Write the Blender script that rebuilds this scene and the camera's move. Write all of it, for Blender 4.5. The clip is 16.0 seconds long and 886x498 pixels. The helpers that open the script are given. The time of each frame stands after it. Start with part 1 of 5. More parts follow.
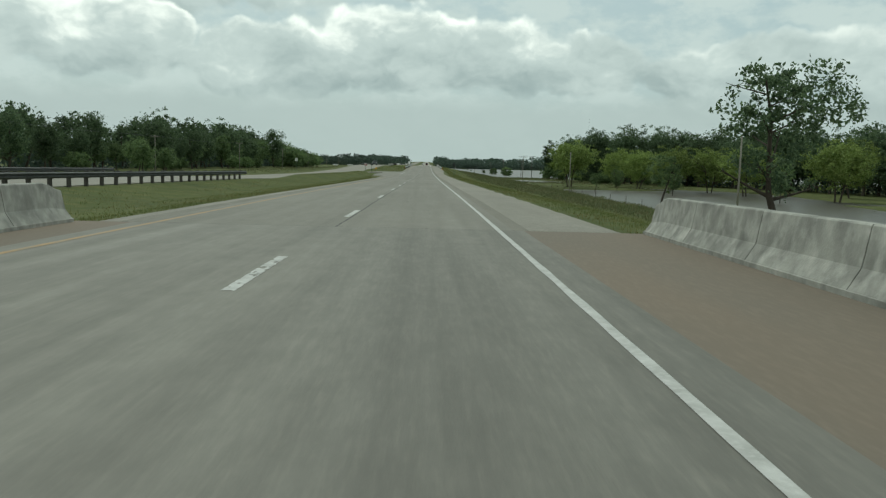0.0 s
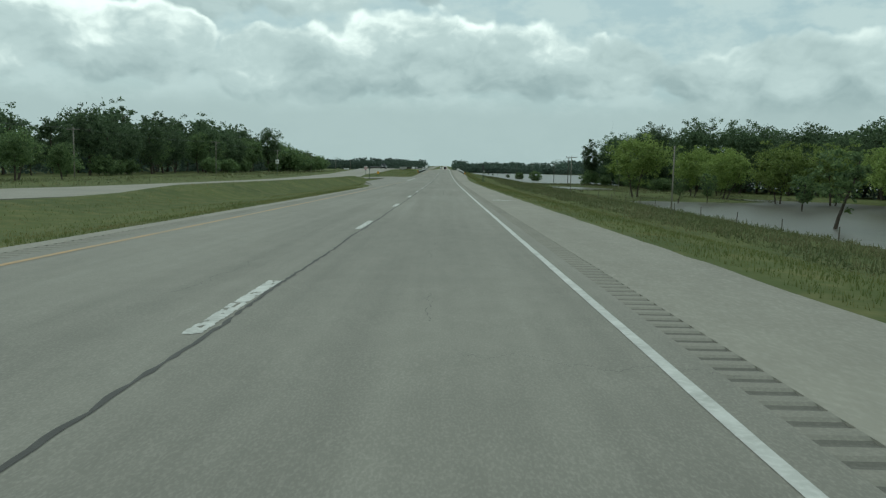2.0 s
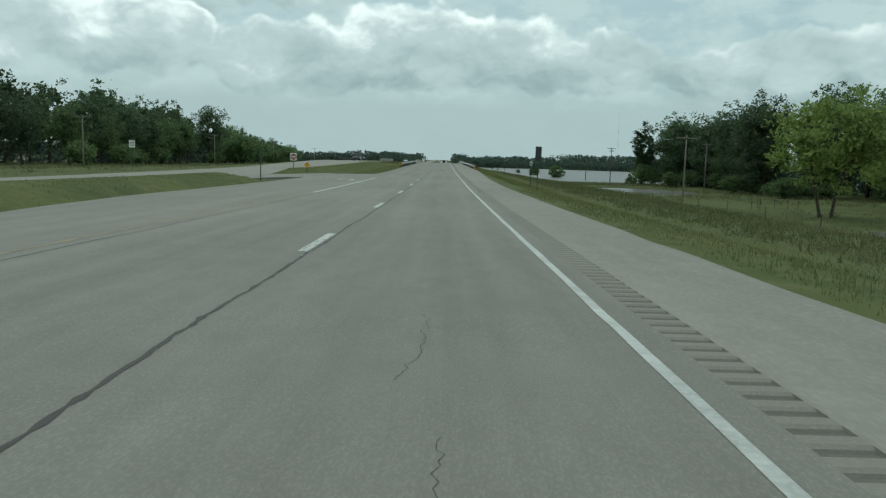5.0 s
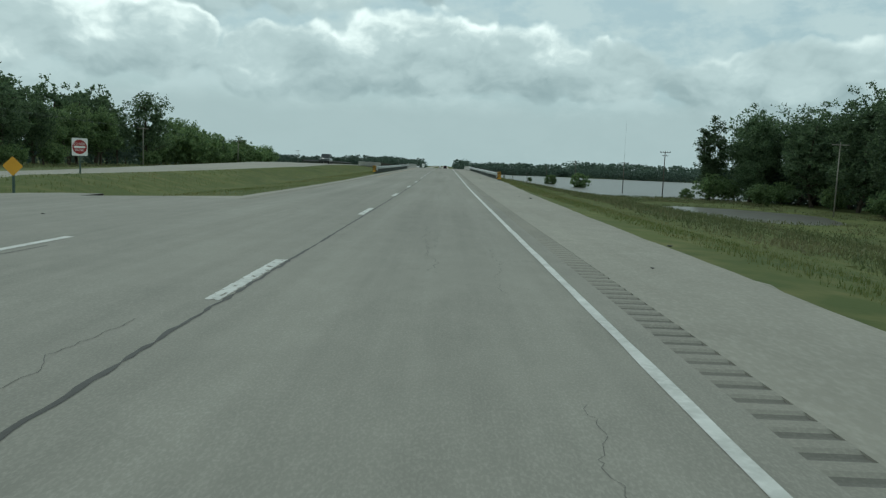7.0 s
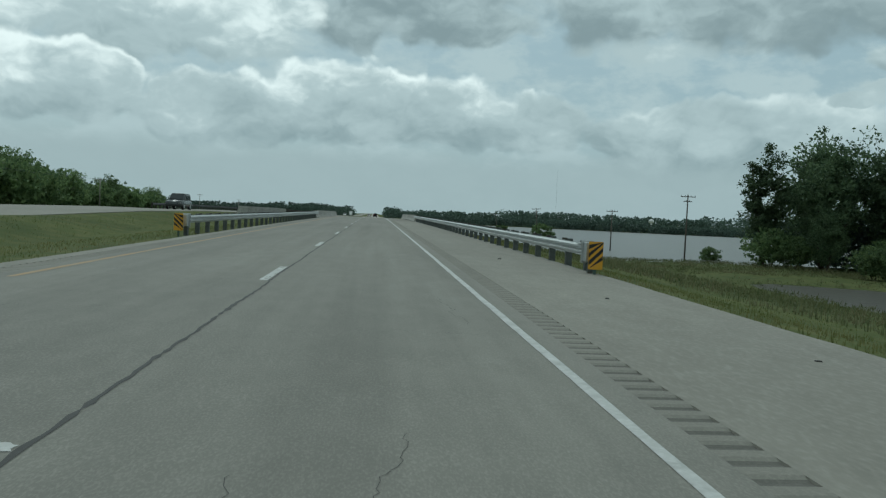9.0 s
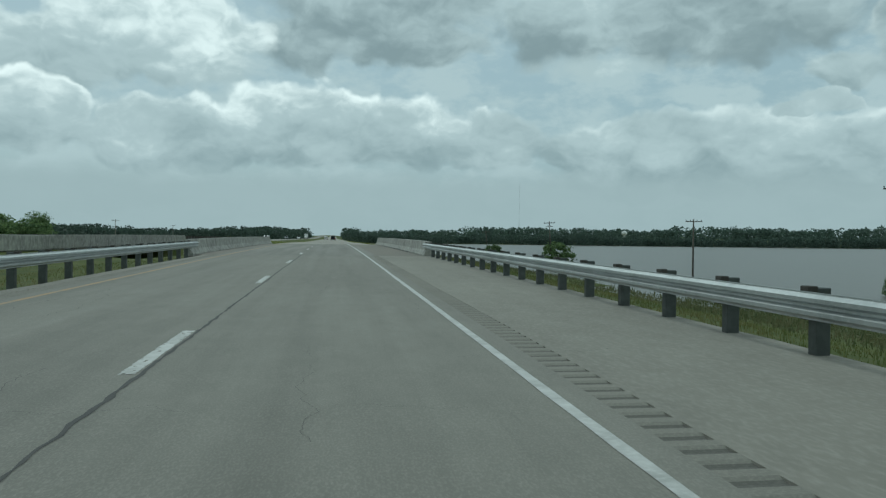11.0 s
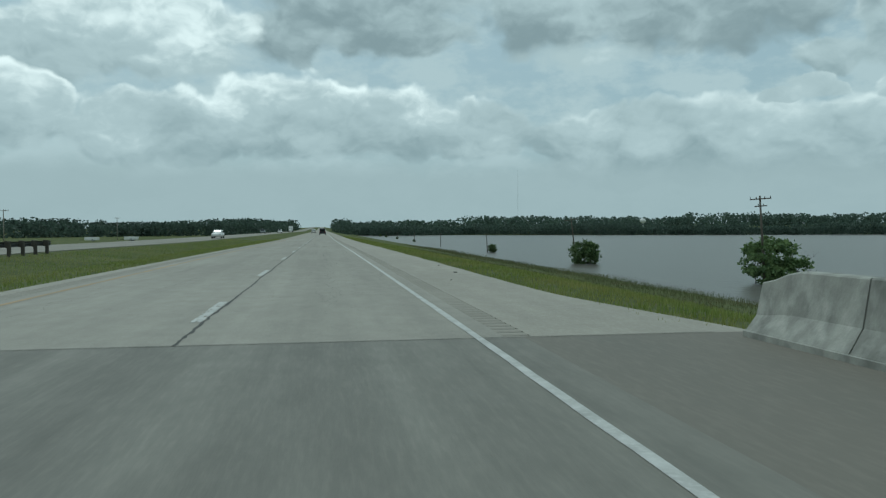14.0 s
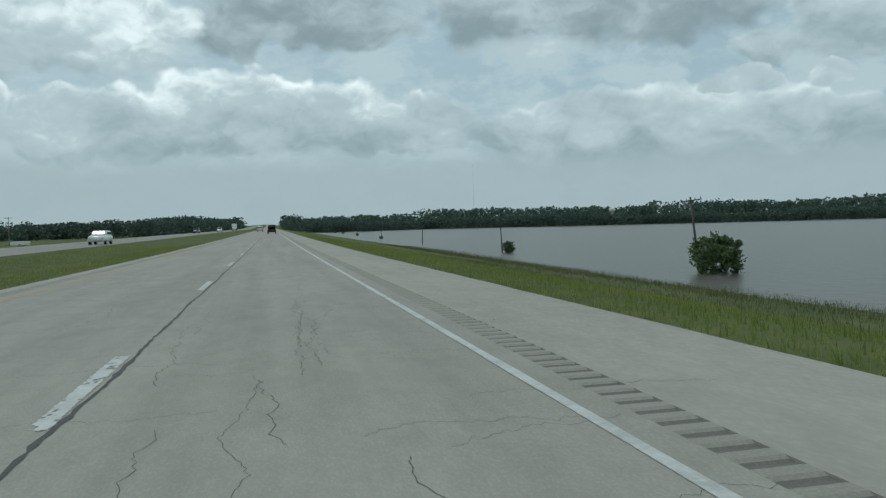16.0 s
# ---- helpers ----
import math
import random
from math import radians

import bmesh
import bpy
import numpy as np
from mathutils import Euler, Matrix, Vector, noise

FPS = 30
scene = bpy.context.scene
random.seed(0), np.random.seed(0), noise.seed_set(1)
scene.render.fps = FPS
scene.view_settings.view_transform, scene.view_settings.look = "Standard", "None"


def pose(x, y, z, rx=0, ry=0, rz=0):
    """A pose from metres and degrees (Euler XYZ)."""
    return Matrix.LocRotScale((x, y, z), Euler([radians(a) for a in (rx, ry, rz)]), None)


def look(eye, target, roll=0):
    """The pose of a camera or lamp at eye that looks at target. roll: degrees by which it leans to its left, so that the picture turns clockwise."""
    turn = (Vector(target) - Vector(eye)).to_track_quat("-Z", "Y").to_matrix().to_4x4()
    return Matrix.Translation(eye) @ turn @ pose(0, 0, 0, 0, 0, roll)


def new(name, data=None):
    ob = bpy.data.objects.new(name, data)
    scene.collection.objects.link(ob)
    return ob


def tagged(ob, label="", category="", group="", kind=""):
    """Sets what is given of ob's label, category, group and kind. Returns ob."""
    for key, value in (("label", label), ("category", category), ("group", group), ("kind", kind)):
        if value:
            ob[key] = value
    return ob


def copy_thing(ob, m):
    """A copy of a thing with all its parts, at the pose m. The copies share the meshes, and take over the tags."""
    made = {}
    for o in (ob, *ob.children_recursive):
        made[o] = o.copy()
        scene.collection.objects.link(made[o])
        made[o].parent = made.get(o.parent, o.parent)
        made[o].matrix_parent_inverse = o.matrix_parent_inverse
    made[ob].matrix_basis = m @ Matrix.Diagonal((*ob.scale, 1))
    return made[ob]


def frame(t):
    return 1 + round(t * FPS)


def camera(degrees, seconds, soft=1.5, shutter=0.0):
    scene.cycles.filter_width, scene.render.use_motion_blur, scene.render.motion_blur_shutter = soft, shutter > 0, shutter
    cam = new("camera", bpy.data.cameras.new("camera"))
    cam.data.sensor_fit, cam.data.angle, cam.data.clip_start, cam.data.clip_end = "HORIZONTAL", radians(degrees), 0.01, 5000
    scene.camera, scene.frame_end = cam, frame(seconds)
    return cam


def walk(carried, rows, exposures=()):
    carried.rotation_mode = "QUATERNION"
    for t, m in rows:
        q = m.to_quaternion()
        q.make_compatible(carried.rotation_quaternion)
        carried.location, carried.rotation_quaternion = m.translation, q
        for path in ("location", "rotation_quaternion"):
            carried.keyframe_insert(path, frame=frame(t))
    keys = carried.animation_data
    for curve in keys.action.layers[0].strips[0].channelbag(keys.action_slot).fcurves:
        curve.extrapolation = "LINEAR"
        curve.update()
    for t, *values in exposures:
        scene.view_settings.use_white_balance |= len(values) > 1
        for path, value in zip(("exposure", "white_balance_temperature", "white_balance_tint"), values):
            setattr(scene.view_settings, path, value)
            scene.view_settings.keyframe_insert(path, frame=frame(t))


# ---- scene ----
# The camera's way: seconds, x, y, z, then yaw to the left, pitch up and roll in degrees.
PATH = [
    (0.0, 0.14, 1.19, 1.35, -1.37, -6.42, 1.45),
    (0.5, 0.13, 13.88, 1.30, 0.28, -6.37, 0.96),
    (1.0, 0.11, 26.61, 1.23, 0.88, -6.43, 1.15),
    (1.5, 0.08, 39.44, 1.14, -0.09, -6.42, 1.11),
    (2.0, 0.12, 52.40, 1.03, 0.04, -6.13, 1.35),
    (2.5, 0.18, 65.50, 0.93, -0.02, -6.14, 1.36),
    (3.0, 0.20, 78.64, 0.82, -0.18, -6.26, 1.51),
    (3.5, 0.17, 91.83, 0.72, -0.09, -6.35, 1.82),
    (4.0, 0.12, 105.08, 0.63, -0.06, -6.64, 1.41),
    (4.75, 0.18, 125.09, 0.51, -0.08, -6.59, 1.58),
    (5.5, 0.23, 145.10, 0.40, -0.11, -6.48, 1.89),
    (6.0, 0.26, 158.44, 0.34, -0.13, -6.40, 2.09),
    (6.5, 0.30, 171.77, 0.31, -0.14, -6.34, 2.22),
    (7.0, 0.25, 185.18, 0.32, -0.05, -6.10, 2.37),
    (7.5, 0.17, 198.63, 0.37, 0.47, -5.52, 1.94),
    (8.0, 0.11, 212.14, 0.42, -1.68, -5.35, 2.53),
    (8.5, 0.05, 225.79, 0.48, -3.65, -3.51, 2.98),
    (9.0, 0.00, 239.50, 0.58, -5.26, -2.25, 2.66),
    (9.5, 0.00, 253.22, 0.71, -7.24, -1.45, 2.50),
    (10.0, -0.02, 266.93, 0.84, -7.85, -0.76, 1.26),
    (10.75, -0.05, 287.51, 1.04, -8.19, -0.75, 0.77),
    (11.5, -0.08, 308.09, 1.23, -8.63, -0.82, 0.19),
    (12.0, -0.10, 321.81, 1.35, -8.90, -0.88, -0.14),
    (12.5, -0.12, 335.53, 1.45, -9.07, -0.92, -0.34),
    (13.0, -0.12, 349.27, 1.54, -9.24, -1.12, -0.07),
    (13.5, -0.10, 362.99, 1.61, -8.62, -1.20, -0.60),
    (14.0, -0.12, 376.63, 1.65, -9.11, -1.51, -0.17),
    (14.5, -0.19, 390.21, 1.65, -8.58, -1.59, -0.73),
    (15.0, -0.27, 403.65, 1.63, -10.28, -1.81, -1.42),
    (15.5, -0.30, 417.05, 1.59, -11.78, -1.76, -1.73),
    (16.0, -0.33, 430.48, 1.56, -12.88, -2.01, -1.45),
]



def heading(x, y, z, yaw, pitch, roll):
    a, b = radians(yaw), radians(pitch)
    aim = (x - math.sin(a) * math.cos(b), y + math.cos(a) * math.cos(b), z + math.sin(b))
    return look((x, y, z), aim, roll)


cam = camera(61.0, 16.0, soft=1.3)
walk(cam, [(t, heading(*row)) for t, *row in PATH], exposures=[(0.0, 0.06, 6350.0, -2.0), (1.5, 0.02, 6000.0, -6.0), (7.0, -0.03, 5840.0, -5.0), (8.0, -0.13, 5790.0, -5.0), (9.0, -0.24, 5720.0, -4.0), (12.5, -0.22, 5620.0, -7.0), (14.5, -0.22, 5600.0, -4.0), (16.0, -0.18, 5700.0, 0.5)])


# ---- sky and sun ----
SUN_AZ, SUN_EL = -20.0, 52.0   # degrees from ahead (right positive), above the horizon


def build_sky():
    world = bpy.data.worlds.new("cloudy_sky")
    scene.world = world
    world.use_nodes = True
    nt = world.node_tree
    nt.nodes.clear()
    L = nt.links.new

    def node(kind, **kw):
        n = nt.nodes.new(kind)
        for k, v in kw.items():
            if k == "operation":
                n.operation = v
        return n

    def feed(socket, v):
        if isinstance(v, (int, float)):
            socket.default_value = v
        else:
            L(v, socket)

    def op(kind, a, b=0.0, c=None, clamp=False):
        n = node("ShaderNodeMath", operation=kind)
        n.use_clamp = clamp
        feed(n.inputs[0], a)
        feed(n.inputs[1], b)
        if c is not None:
            feed(n.inputs[2], c)
        return n.outputs[0]

    def ramp(v, a, b, lo=0.0, hi=1.0):
        n = node("ShaderNodeMapRange")
        n.interpolation_type = "SMOOTHSTEP"
        feed(n.inputs[0], v)
        for k, q in zip((1, 2, 3, 4), (a, b, lo, hi)):
            n.inputs[k].default_value = q
        return n.outputs[0]

    def mixed(f, a, b):
        n = node("ShaderNodeMix")
        n.data_type = "RGBA"
        feed(n.inputs["Factor"], f)
        for s, q in ((n.inputs[6], a), (n.inputs[7], b)):
            if isinstance(q, tuple):
                s.default_value = (*q, 1.0)
            else:
                L(q, s)
        return n.outputs[2]

    def noise_at(x, y, z, scale, detail, rough):
        c = node("ShaderNodeCombineXYZ")
        feed(c.inputs[0], x)
        feed(c.inputs[1], y)
        feed(c.inputs[2], z)
        n = node("ShaderNodeTexNoise")
        L(c.outputs[0], n.inputs["Vector"])
        n.inputs["Scale"].default_value = scale
        n.inputs["Detail"].default_value = detail
        n.inputs["Roughness"].default_value = rough
        return n.outputs["Fac"]

    tc = node("ShaderNodeTexCoord")
    sep = node("ShaderNodeSeparateXYZ")
    L(tc.outputs["Generated"], sep.inputs[0])
    az = op("MULTIPLY", op("ARCTAN2", sep.outputs[0], sep.outputs[1]), 57.2958)
    el = op("MULTIPLY", op("ARCSINE", sep.outputs[2]), 57.2958)

    # Billows push the angles about, so that the masses get uneven rims.
    wa = noise_at(az, el, 3.0, 0.28, 4.0, 0.5)
    we = noise_at(az, el, 9.0, 0.28, 4.0, 0.5)
    azw = op("ADD", az, op("MULTIPLY", op("SUBTRACT", wa, 0.5), 3.6))
    elw = op("ADD", el, op("MULTIPLY", op("SUBTRACT", we, 0.5), 1.8))

    def puff_at(lift):
        """Rounded puffs, heaped like a cauliflower."""
        c = node("ShaderNodeCombineXYZ")
        feed(c.inputs[0], azw)
        feed(c.inputs[1], op("MULTIPLY", op("ADD", elw, lift), 1.25))
        v = node("ShaderNodeTexVoronoi")
        v.feature = "SMOOTH_F1"
        L(c.outputs[0], v.inputs["Vector"])
        for k, q in (("Scale", 0.36), ("Detail", 2.2), ("Roughness", 0.42), ("Lacunarity", 2.1), ("Smoothness", 0.5)):
            v.inputs[k].default_value = q
        return op("SUBTRACT", 1.0, v.outputs["Distance"])

    puff, puff_up = puff_at(0.0), puff_at(0.35)
    relief = op("SUBTRACT", puff, puff_up)
    soft = noise_at(azw, op("MULTIPLY", elw, 1.6), 0.0, 0.17, 5.0, 0.55)
    wisp = noise_at(az, op("MULTIPLY", el, 2.0), 12.0, 0.5, 6.0, 0.6)

    sky = node("ShaderNodeTexSky")
    sky.sky_type = "NISHITA"
    sky.sun_disc = False
    sky.sun_elevation = radians(SUN_EL)
    sky.sun_rotation = radians(SUN_AZ)
    sky.air_density, sky.dust_density, sky.ozone_density = 1.2, 3.0, 1.0
    blue = node("ShaderNodeVectorMath", operation="SCALE")
    L(sky.outputs[0], blue.inputs[0])
    blue.inputs["Scale"].default_value = 0.085
    veil = mixed(0.80, blue.outputs[0], (0.46, 0.555, 0.575))
    BRIGHT, MIDDLE = (1.08, 1.09, 1.03), (0.575, 0.635, 0.625)
    GREY, SLATE = (0.345, 0.41, 0.415), (0.315, 0.37, 0.375)

    def cloud(under, lobes, base, top, dark, rim, shine, edge=0.16, shift=-0.12, deep=0.7):
        """One cloud over what lies behind it; lobes: azimuth, elevation, half width, half height."""
        field = -9.0
        for a0, e0, ra, re in lobes:
            dx = op("MULTIPLY", op("SUBTRACT", azw, a0), 1.0 / ra)
            dy = op("MULTIPLY", op("SUBTRACT", elw, e0), 1.0 / re)
            d = op("SUBTRACT", 1.0, op("ADD", op("MULTIPLY", dx, dx), op("MULTIPLY", dy, dy)))
            n = node("ShaderNodeMath", operation="SMOOTH_MAX")
            feed(n.inputs[0], field)
            feed(n.inputs[1], d)
            n.inputs[2].default_value = 0.25
            field = n.outputs[0]
        field = op("ADD", field, op("MULTIPLY", op("SUBTRACT", puff, 0.10), 0.8))
        high = op("MULTIPLY", op("SUBTRACT", elw, base), 1.0 / (top - base))
        tone = op("ADD", op("ADD", op("MULTIPLY", high, 0.95), shift), op("MULTIPLY", op("SUBTRACT", soft, 0.5), 2.0))
        tone = op("ADD", tone, op("MULTIPLY", relief, 0.42))
        tone = op("ADD", tone, op("MULTIPLY", op("SUBTRACT", wisp, 0.5), 0.16))
        # the sunlit rim lies on the upper side alone
        rim_part = op("MULTIPLY", ramp(field, 0.0, deep, rim, 0.0), ramp(high, 0.25, 0.8))
        tone = op("ADD", tone, rim_part)
        dim = mixed(ramp(tone, -0.25, 0.6), dark, MIDDLE)
        body = mixed(ramp(tone, 0.46, 1.02, 0.0, shine), dim, BRIGHT)
        cover = op("MULTIPLY", ramp(field, 0.0, edge), ramp(op("ADD", elw, op("MULTIPLY", wisp, 1.2)), base, base + 2.4))
        return mixed(cover, under, body)

    # pale haze and thin high cloud; thicker broken cloud overhead and behind
    thin = mixed(ramp(op("ADD", soft, op("MULTIPLY", op("SUBTRACT", wisp, 0.5), 0.5)), 0.36, 0.62, 0.0, 0.8), veil, (0.60, 0.66, 0.65))
    around = op("MAXIMUM", ramp(el, 18.0, 24.0), ramp(op("ABSOLUTE", az), 44.0, 52.0))
    broken = mixed(ramp(soft, 0.32, 0.66), (0.40, 0.46, 0.465), (0.70, 0.73, 0.70))
    c = mixed(around, thin, broken)
    c = cloud(c, [(41.5, 13.5, 4.6, 3.8), (36.5, 11.6, 2.6, 1.3)], 8.5, 16.5, GREY, 0.35, 0.8, 0.4)
    c = cloud(c, [(28, 16.2, 12.5, 4.2), (17.5, 15.4, 6.0, 3.2)], 9.5, 27.0, SLATE, 0.5, 0.8, 0.6, -0.2, 0.9)
    c = cloud(c, [(20, 12.7, 6.0, 1.2)], 9.8, 15.0, MIDDLE, 0.15, 0.7, 1.1)
    c = cloud(c, [(4, 16.8, 10.0, 4.2), (7.0, 14.6, 5.0, 2.2), (-2.5, 14.2, 3.6, 2.2)], 10.3, 27.0, SLATE, 0.55, 0.9, 0.6, -0.2, 0.9)
    c = cloud(c, [(-12.5, 14.0, 9.0, 3.3), (-19, 12.2, 6.0, 2.6), (-29, 12.8, 8.5, 4.0), (-38, 13, 7, 4.5)], 8.0, 16.5, GREY, 0.22, 0.9, 0.5, -0.04)
    c = cloud(c, [(22, 6.2, 6.5, 3.2), (29.5, 6.2, 7.0, 3.4), (38, 5.8, 7.0, 3.2)], 1.8, 12.0, GREY, 0.20, 0.55, 0.35)
    c = cloud(c, [(33.2, 9.1, 1.5, 0.5), (35.2, 9.7, 1.4, 0.8), (36.8, 9.5, 0.8, 0.5), (40.5, 9.4, 1.5, 0.9)], 7.2, 11.6, GREY, 0.05, 0.8, 0.45)
    c = cloud(c, [(-25, 8.4, 7.5, 2.9), (-33, 8.4, 7.0, 3.2), (-19.6, 8.0, 2.6, 2.6)], 4.2, 11.6, GREY, 0.30, 1.0, 0.40, 0.02)
    c = cloud(c, [(-11.5, 7.4, 7.5, 2.9), (-2.5, 8.3, 6.2, 3.4), (5.0, 8.0, 6.0, 2.9), (11.5, 7.4, 5.0, 2.5)], 4.0, 12.4, GREY, 0.30, 1.0, 0.40, -0.08)
    low = mixed(ramp(elw, 3.6, 5.6, 0.9, 0.0), c, (0.455, 0.515, 0.51))
    bg = node("ShaderNodeBackground")
    L(low, bg.inputs[0])
    bg.inputs[1].default_value = 1.0
    out = node("ShaderNodeOutputWorld")
    L(bg.outputs[0], out.inputs[0])


build_sky()
sun = new("sun", bpy.data.lights.new("sun", "SUN"))
sun.data.energy, sun.data.angle, sun.data.color = 0.9, radians(14), (1.0, 0.96, 0.88)
sa, se = radians(SUN_AZ), radians(SUN_EL)
sun.matrix_world = look((0, 0, 0), (-math.sin(sa) * math.cos(se), -math.cos(sa) * math.cos(se), -math.sin(se)))


# ---- materials ----
def material(name, build):
    m = bpy.data.materials.new(name)
    m.use_nodes = True
    nt = m.node_tree
    bsdf = nt.nodes["Principled BSDF"]
    build(nt, bsdf)
    return m


def surface(name, base, dark=None, light=None, scale=6.0, fine=60.0, rough=0.8, metal=0.0, bump=0.2, bump_scale=80.0, stretch=(1, 1, 1), amount=0.6, spread=0.0, spec=0.4, streak=0.0, mottle=0.0):
    """A surface with stains at one scale, grain at another, and fine relief; spread: how far one piece differs from the next."""
    dark = dark or tuple(c * 0.7 for c in base)
    light = light or tuple(min(1, c * 1.25) for c in base)

    def build(nt, b):
        L = nt.links.new
        tc = nt.nodes.new("ShaderNodeTexCoord")
        mp = nt.nodes.new("ShaderNodeMapping")
        mp.inputs["Scale"].default_value = stretch
        geo = nt.nodes.new("ShaderNodeNewGeometry")
        L(geo.outputs["Position"], mp.inputs[0])
        n1 = nt.nodes.new("ShaderNodeTexNoise")
        n1.inputs["Scale"].default_value, n1.inputs["Detail"].default_value = 1.0 / scale, 6
        n2 = nt.nodes.new("ShaderNodeTexNoise")
        n2.inputs["Scale"].default_value, n2.inputs["Detail"].default_value = fine, 4
        for n in (n1, n2):
            L(mp.outputs[0], n.inputs["Vector"])
        r1 = nt.nodes.new("ShaderNodeMapRange")
        r1.inputs[1].default_value, r1.inputs[2].default_value = 0.3, 0.7
        L(n1.outputs[0], r1.inputs[0])
        mx = nt.nodes.new("ShaderNodeMix")
        mx.data_type = "RGBA"
        mx.inputs[6].default_value, mx.inputs[7].default_value = (*dark, 1), (*base, 1)
        L(r1.outputs[0], mx.inputs["Factor"])
        r2 = nt.nodes.new("ShaderNodeMapRange")
        r2.inputs[1].default_value, r2.inputs[2].default_value, r2.inputs[4].default_value = 0.45, 0.75, amount
        L(n2.outputs[0], r2.inputs[0])
        my = nt.nodes.new("ShaderNodeMix")
        my.data_type = "RGBA"
        L(r2.outputs[0], my.inputs["Factor"])
        L(mx.outputs[2], my.inputs[6])
        my.inputs[7].default_value = (*light, 1)
        last = my.outputs[2]
        # long faint wheel streaks, and patches a hand or two across
        for share, scl in ((streak, (1.3, 0.035, 1.0)), (mottle, (2.6, 1.3, 2.6))):
            if share:
                mq = nt.nodes.new("ShaderNodeMapping")
                mq.inputs["Scale"].default_value = scl
                L(geo.outputs["Position"], mq.inputs[0])
                nq = nt.nodes.new("ShaderNodeTexNoise")
                nq.inputs["Scale"].default_value, nq.inputs["Detail"].default_value, nq.inputs["Roughness"].default_value = 1.0, 5, 0.65
                L(mq.outputs[0], nq.inputs["Vector"])
                rq = nt.nodes.new("ShaderNodeMapRange")
                rq.inputs[1].default_value, rq.inputs[2].default_value, rq.inputs[3].default_value, rq.inputs[4].default_value = 0.3, 0.7, 1 - share, 1 + share
                L(nq.outputs[0], rq.inputs[0])
                hq = nt.nodes.new("ShaderNodeHueSaturation")
                L(rq.outputs[0], hq.inputs["Value"])
                L(last, hq.inputs["Color"])
                last = hq.outputs[0]
        if spread:
            info = nt.nodes.new("ShaderNodeObjectInfo")
            rr = nt.nodes.new("ShaderNodeMapRange")
            rr.inputs[3].default_value, rr.inputs[4].default_value = 1 - spread, 1 + spread
            L(info.outputs["Random"], rr.inputs[0])
            hs = nt.nodes.new("ShaderNodeHueSaturation")
            L(rr.outputs[0], hs.inputs["Value"])
            L(last, hs.inputs["Color"])
            last = hs.outputs[0]
        L(last, b.inputs["Base Color"])
        b.inputs["Roughness"].default_value, b.inputs["Metallic"].default_value = rough, metal
        b.inputs["Specular IOR Level"].default_value = spec
        if bump:
            n3 = nt.nodes.new("ShaderNodeTexNoise")
            n3.inputs["Scale"].default_value, n3.inputs["Detail"].default_value = bump_scale, 3
            L(mp.outputs[0], n3.inputs["Vector"])
            bp = nt.nodes.new("ShaderNodeBump")
            bp.inputs["Strength"].default_value, bp.inputs["Distance"].default_value = bump, 0.01
            L(n3.outputs[0], bp.inputs["Height"])
            L(bp.outputs[0], b.inputs["Normal"])
    return material(name, build)


def foliage(name, dark, light, spread=0.25, dry=None):
    """Leaves: each differs from its neighbours, each tree from the next."""
    def build(nt, b):
        L = nt.links.new
        geo = nt.nodes.new("ShaderNodeNewGeometry")
        info = nt.nodes.new("ShaderNodeObjectInfo")
        mx = nt.nodes.new("ShaderNodeMix")
        mx.data_type = "RGBA"
        mx.inputs[6].default_value, mx.inputs[7].default_value = (*dark, 1), (*light, 1)
        L(geo.outputs["Random Per Island"], mx.inputs["Factor"])
        rr = nt.nodes.new("ShaderNodeMapRange")
        rr.inputs[3].default_value, rr.inputs[4].default_value = 1 - spread, 1 + spread
        L(info.outputs["Random"], rr.inputs[0])
        hs = nt.nodes.new("ShaderNodeHueSaturation")
        L(rr.outputs[0], hs.inputs["Value"])
        L(mx.outputs[2], hs.inputs["Color"])
        if dry:
            # sun-bleached patches some metres across
            n = nt.nodes.new("ShaderNodeTexNoise")
            n.inputs["Scale"].default_value, n.inputs["Detail"].default_value = 0.22, 4
            L(geo.outputs["Position"], n.inputs["Vector"])
            r = nt.nodes.new("ShaderNodeMapRange")
            r.inputs[1].default_value, r.inputs[2].default_value, r.inputs[4].default_value = 0.45, 0.68, 0.85
            L(n.outputs[0], r.inputs[0])
            md = nt.nodes.new("ShaderNodeMix")
            md.data_type = "RGBA"
            L(r.outputs[0], md.inputs["Factor"])
            L(mx.outputs[2], md.inputs[6])
            md.inputs[7].default_value = (*dry, 1)
            L(md.outputs[2], hs.inputs["Color"])
        L(hs.outputs[0], b.inputs["Base Color"])
        b.inputs["Roughness"].default_value = 0.6
        b.inputs["Specular IOR Level"].default_value = 0.25
        tr = nt.nodes.new("ShaderNodeBsdfTranslucent")
        L(hs.outputs[0], tr.inputs[0])
        add = nt.nodes.new("ShaderNodeMixShader")
        add.inputs[0].default_value = 0.42
        L(b.outputs[0], add.inputs[1])
        L(tr.outputs[0], add.inputs[2])
        L(add.outputs[0], nt.nodes["Material Output"].inputs[0])
    return material(name, build)


